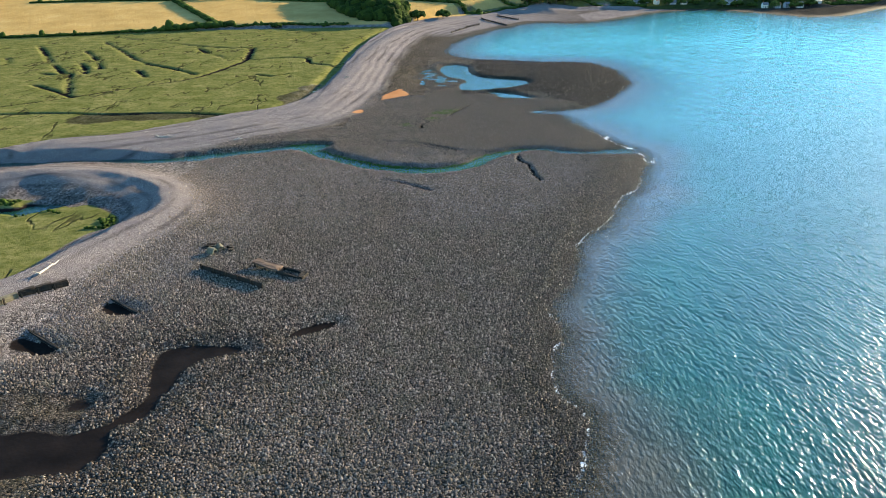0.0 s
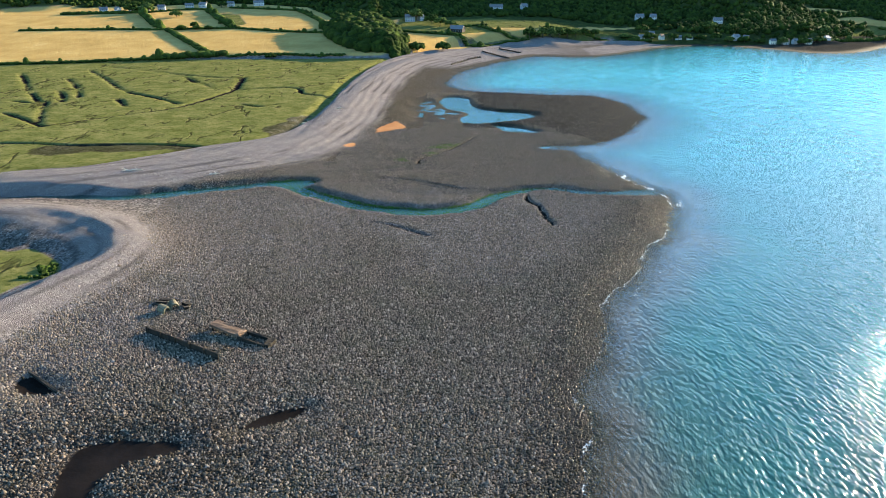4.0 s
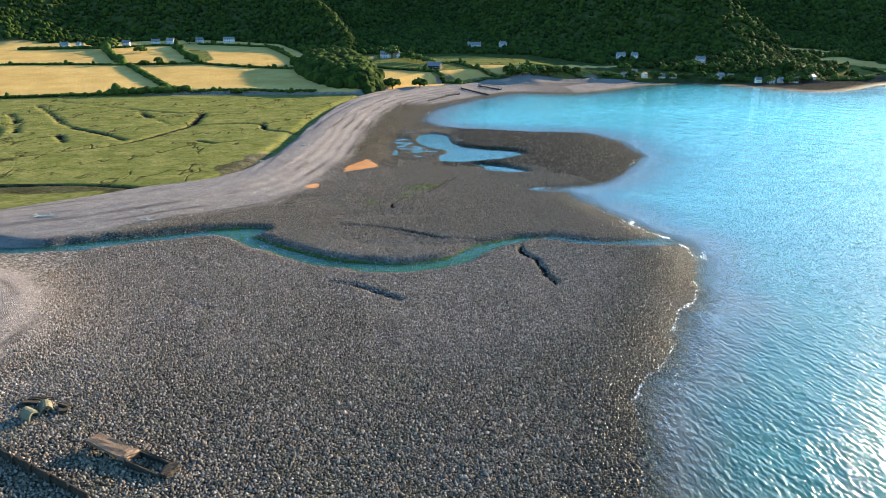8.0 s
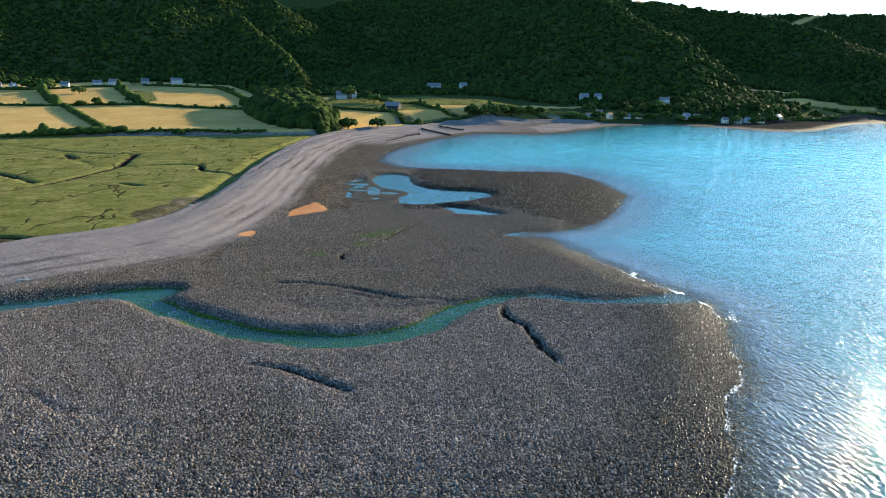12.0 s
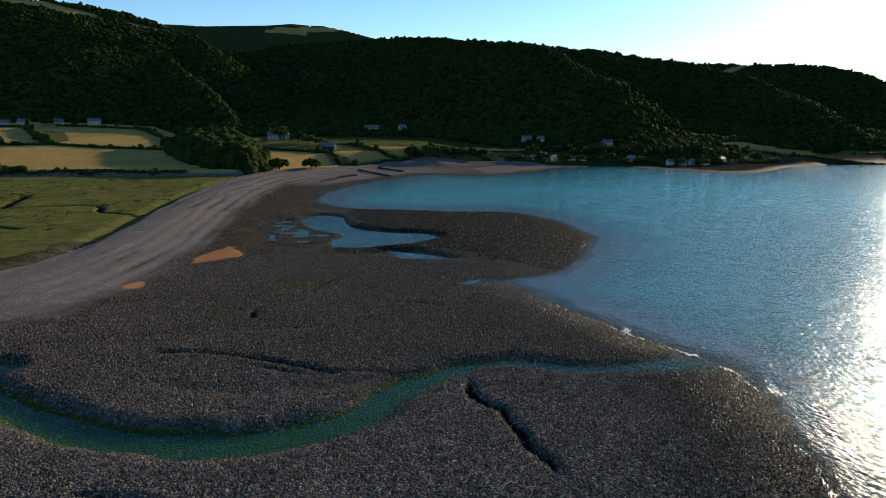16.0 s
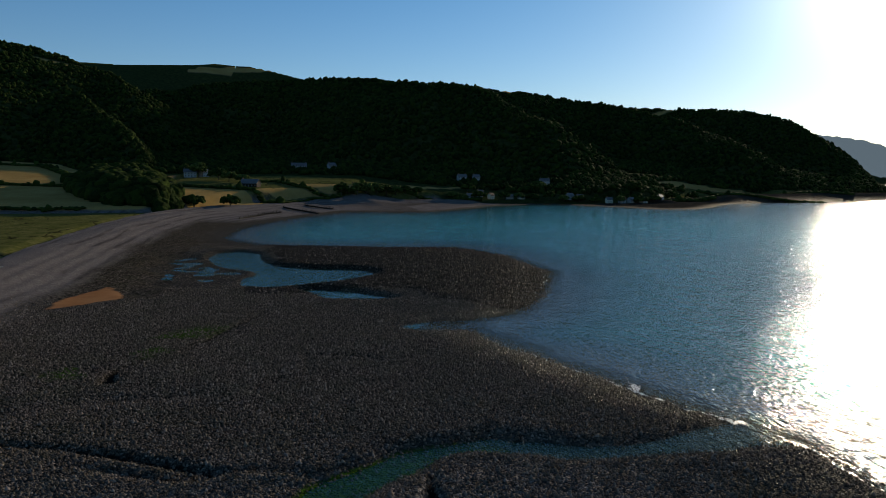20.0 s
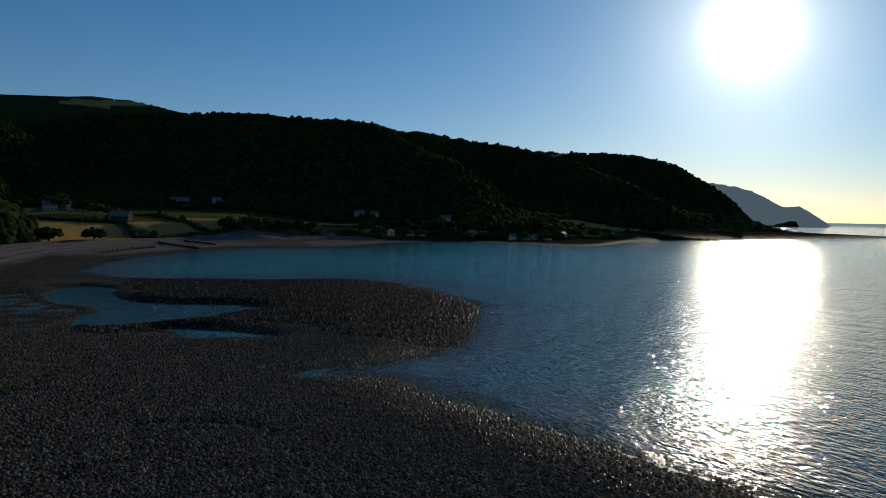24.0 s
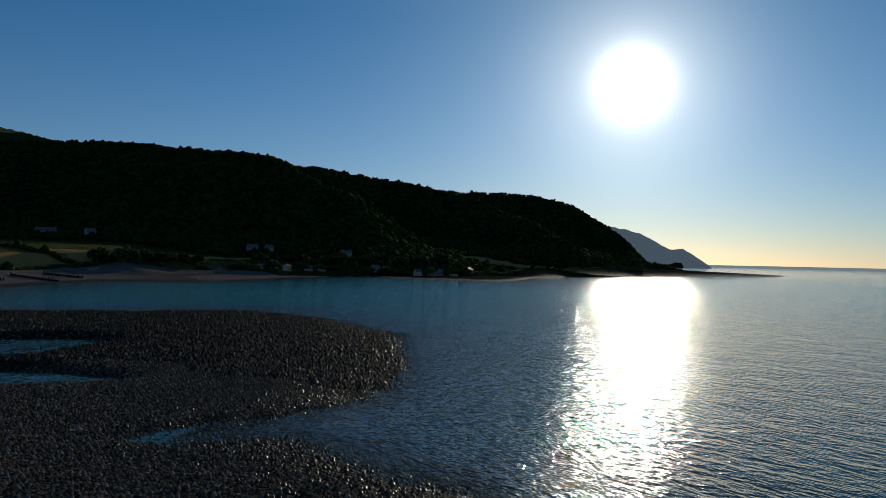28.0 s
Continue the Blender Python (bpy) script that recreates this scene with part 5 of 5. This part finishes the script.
sluice.scale = (0.76, 0.76, 0.8)

z1 = at_ground(-64.5, 187.5)
rubble = thing("rubble_heap", -64.5, 187.5, z1, 0, "heap of mossy curved concrete pieces and dark slabs", "rubble")
for k, (dx, dy, turn) in enumerate(((0.5, -2.2, 62), (2.6, 0.4, 30))):
    bm = bmesh.new()
    r = 1.35
    n = 10
    arc = [(r * math.cos(a), r * math.sin(a)) for a in np.linspace(-0.25, math.pi + 0.25, n)]
    outer = [[bm.verts.new((x, sy, z + 0.3)) for x, z in arc] for sy in (-1.4, 1.4)]
    inner = [[bm.verts.new((x * 0.72, sy, z * 0.72 + 0.3)) for x, z in arc] for sy in (-1.4, 1.4)]
    for i in range(n - 1):
        bm.faces.new((outer[0][i], outer[0][i + 1], outer[1][i + 1], outer[1][i]))
        bm.faces.new((inner[0][i + 1], inner[0][i], inner[1][i], inner[1][i + 1]))
        for q in (0, 1):
            bm.faces.new((outer[q][i], inner[q][i], inner[q][i + 1], outer[q][i + 1]))
    for i in (0, n - 1):
        bm.faces.new((outer[0][i], outer[1][i], inner[1][i], inner[0][i]))
    bmesh.ops.recalc_face_normals(bm, faces=bm.faces)
    bmesh.ops.transform(bm, matrix=pose(dx, dy, 0, 6, -8, turn), verts=bm.verts)
    part("pipe_piece", bm, CONCRETE, rubble, "mossy curved concrete piece")
for k, (dx, dy, a, b, c, turn) in enumerate(((-1.5, 3.4, 4.5, 1.6, 0.6, 12), (1.2, 2.6, 2.2, 1.5, 0.9, 40), (-0.4, 5.2, 6.0, 1.0, 0.5, 8), (5.8, 1.8, 2.4, 1.4, 0.8, -20), (6.3, -0.2, 1.6, 1.2, 0.6, 30), (-3.4, 2.0, 2.0, 1.2, 0.5, -30))):
    chunk("slab", pose(dx, dy, -0.1, 8 * (k % 3 - 1), 6, turn), a, b, c, CONCRETE if k == 1 else TIMBER, 20 + k, rubble)
rubble.scale = (0.78, 0.78, 1.0)


def beam_wall(a, b, height, thick, material, label, pieces=4, seed=0, name="timber_wall"):
    cx, cy = (a[0] + b[0]) / 2, (a[1] + b[1]) / 2
    length, ang = math.hypot(b[0] - a[0], b[1] - a[1]), math.degrees(math.atan2(b[1] - a[1], b[0] - a[0]))
    t = thing(name, cx, cy, at_ground(cx, cy), ang, label, "wall")
    rs = random.Random(seed)
    for k in range(pieces):
        l = length / pieces
        x = -length / 2 + l * (k + 0.5)
        zz = at_ground(cx + x * math.cos(radians(ang)), cy + x * math.sin(radians(ang))) - t.location.z
        chunk("beam", pose(x, rs.uniform(-0.05, 0.05), zz - 0.3, 0, rs.uniform(-1.5, 1.5), rs.uniform(-1, 1)), l * 0.99, thick, height + 0.3, material, seed + k, t, rough=0.05)
        bm = bmesh.new()
        box(bm, x - l * 0.4, -thick * 0.8, zz - 0.6, 0.35, 0.35, height + 0.9, bevel=0.03)
        part("post", bm, TIMBER, t)
    return t


beam_wall((-64, 175.5), (-45, 163.5), 1.35, 0.3, TIMBER, "low dark mossy timber wall half sunk in cobbles", 5, 31)
beam_wall((-100.8, 155.8), (-92.9, 163.4), 1.5, 1.1, TIMBER, "dark squared end of a long sea wall", 3, 41, "sea_wall")
beam_wall((-109, 141), (-101, 155.5), 1.2, 1.3, CONCRETE, "pale concrete stretch of sea wall on shingle", 4, 51, "sea_wall")
for a, b, seed in (((-80.8, 159.2), (-71.9, 152.3), 61), ((-93, 144), (-82.8, 136.5), 71)):
    cx, cy = (a[0] + b[0]) / 2, (a[1] + b[1]) / 2
    ang, length = math.degrees(math.atan2(b[1] - a[1], b[0] - a[0])), math.hypot(b[0] - a[0], b[1] - a[1])
    f = thing("timber_baulk", cx, cy, at_ground(cx, cy), ang, "dark broken timber baulk at the rim of a wet hollow", "timber", "timbers on the beach")
    chunk("beam", pose(0, 0, -0.1, 0, 1.5, 0), length, 0.55, 0.75, TIMBER, seed, f)
    bm = bmesh.new()
    box(bm, -length * 0.42, 0.1, -0.5, 0.4, 0.4, 1.9, pose(0, 0, 0, 7, -9, 20), 0.05)
    part("post", bm, TIMBER, f)


def driftwood(x, y, turn, length, label, seed, roots=True):
    rs = random.Random(seed)
    t = thing("driftwood", x, y, at_ground(x, y) + 0.15, turn, label, "driftwood", "driftwood on the shingle")
    bm = bmesh.new()
    pts = [(length * (k / 5 - 0.5), rs.uniform(-0.2, 0.2), rs.uniform(0, 0.25), 0.32 - 0.04 * k) for k in range(6)]
    tube(bm, pts, 7)
    part("trunk", bm, BLEACHED, t)
    for k in range(6 if roots else 2):
        a = k * 1.05
        bm = bmesh.new()
        x0 = -length / 2 if k < 5 and roots else length * 0.2
        tube(bm, [(x0, 0, 0.2, 0.16), (x0 - 0.5, 0.7 * math.cos(a), 0.25 + 0.55 * abs(math.sin(a)), 0.11), (x0 - 0.8 - rs.random() * 0.6, 1.4 * math.cos(a), 0.2 + 1.0 * abs(math.sin(a)), 0.04)], 5)
        part("root" if k < 5 else "branch", bm, BLEACHED, t)


driftwood(-100, 169, 82, 8, "bleached tree trunk with roots lying on shingle", 1)
driftwood(-118, 304, 10, 6, "pale driftwood log on the shingle ridge", 2)
driftwood(-70, 407, 35, 6, "bleached log at the edge of the marsh", 3, False)
driftwood(-57, 437, 20, 3.5, "small pale log on the shingle", 4, False)
driftwood(-88, 306, 25, 4, "small grey log on the shingle ridge", 5, False)


# ---- bushes and rushes of the small marsh behind the hook ----
def marsh_bushes():
    rs = np.random.RandomState(21)
    n = 6000
    x, y = rs.uniform(-165, -92, n), rs.uniform(165, 240, n)
    hm = inside(x, y, HOOK_MARSH)
    clump = noise2(x, y, 14, 88, 2)
    keep = (hm > 1.0) & (y > 205) & ((clump > 0.54) | ((hm < 5) & (clump > 0.42))) & (inside(x, y, HOOK_POND) < -2)
    x, y = x[keep][:1300], y[keep][:1300]
    z, _, _ = probe(x, y)
    r = rs.uniform(0.4, 1.0, len(x))
    size = np.stack([r, r, r * rs.uniform(0.5, 0.9, len(x))], -1)
    tagged(scatter_mesh("marsh_bushes", [ball(1, s, 0.8) for s in range(4)], np.stack([x, y, z + r * 0.25], -1), size, LEAVES, 4), "low dark green bushes and rushes on the small marsh", "bushes", kind="stuff")


marsh_bushes()


# ---- an added glowing rim that fills the gap below the horizon ----
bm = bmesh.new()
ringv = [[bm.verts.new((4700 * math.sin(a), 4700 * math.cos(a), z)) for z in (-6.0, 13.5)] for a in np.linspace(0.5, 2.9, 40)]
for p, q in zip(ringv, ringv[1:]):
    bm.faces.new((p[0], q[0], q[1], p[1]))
tagged(part("backdrop", bm, HAZE_GLOW), "added glowing pale blue strip in place of the far sea", "sea", kind="structure")


# ---- far headlands beyond the point, distance haze put in as emission ----
far_land_glow = bpy.data.materials.new("far_land_glow")
far_land_glow.use_nodes = True
far_bsdf = far_land_glow.node_tree.nodes["Principled BSDF"]
far_bsdf.inputs["Base Color"].default_value = (0.03, 0.04, 0.03, 1)
far_bsdf.inputs["Roughness"].default_value = 1.0
far_bsdf.inputs["Specular IOR Level"].default_value = 0.0
# blue emission paints the haze over the dark land
far_bsdf.inputs["Emission Color"].default_value = (0.42, 0.62, 0.88, 1)
far_bsdf.inputs["Emission Strength"].default_value = 0.33


def headland_heights(x, y):
    return np.maximum(hill_height(x, y) + 3.0, -6.0), {}


headlands = sheet("backdrop", np.arange(1900.0, 3460.0, 24.0), np.arange(2250.0, 3500.0, 24.0), headland_heights, far_land_glow)
tagged(headlands, "headlands far along the coast, haze put in as blue glow", "headland", kind="structure")
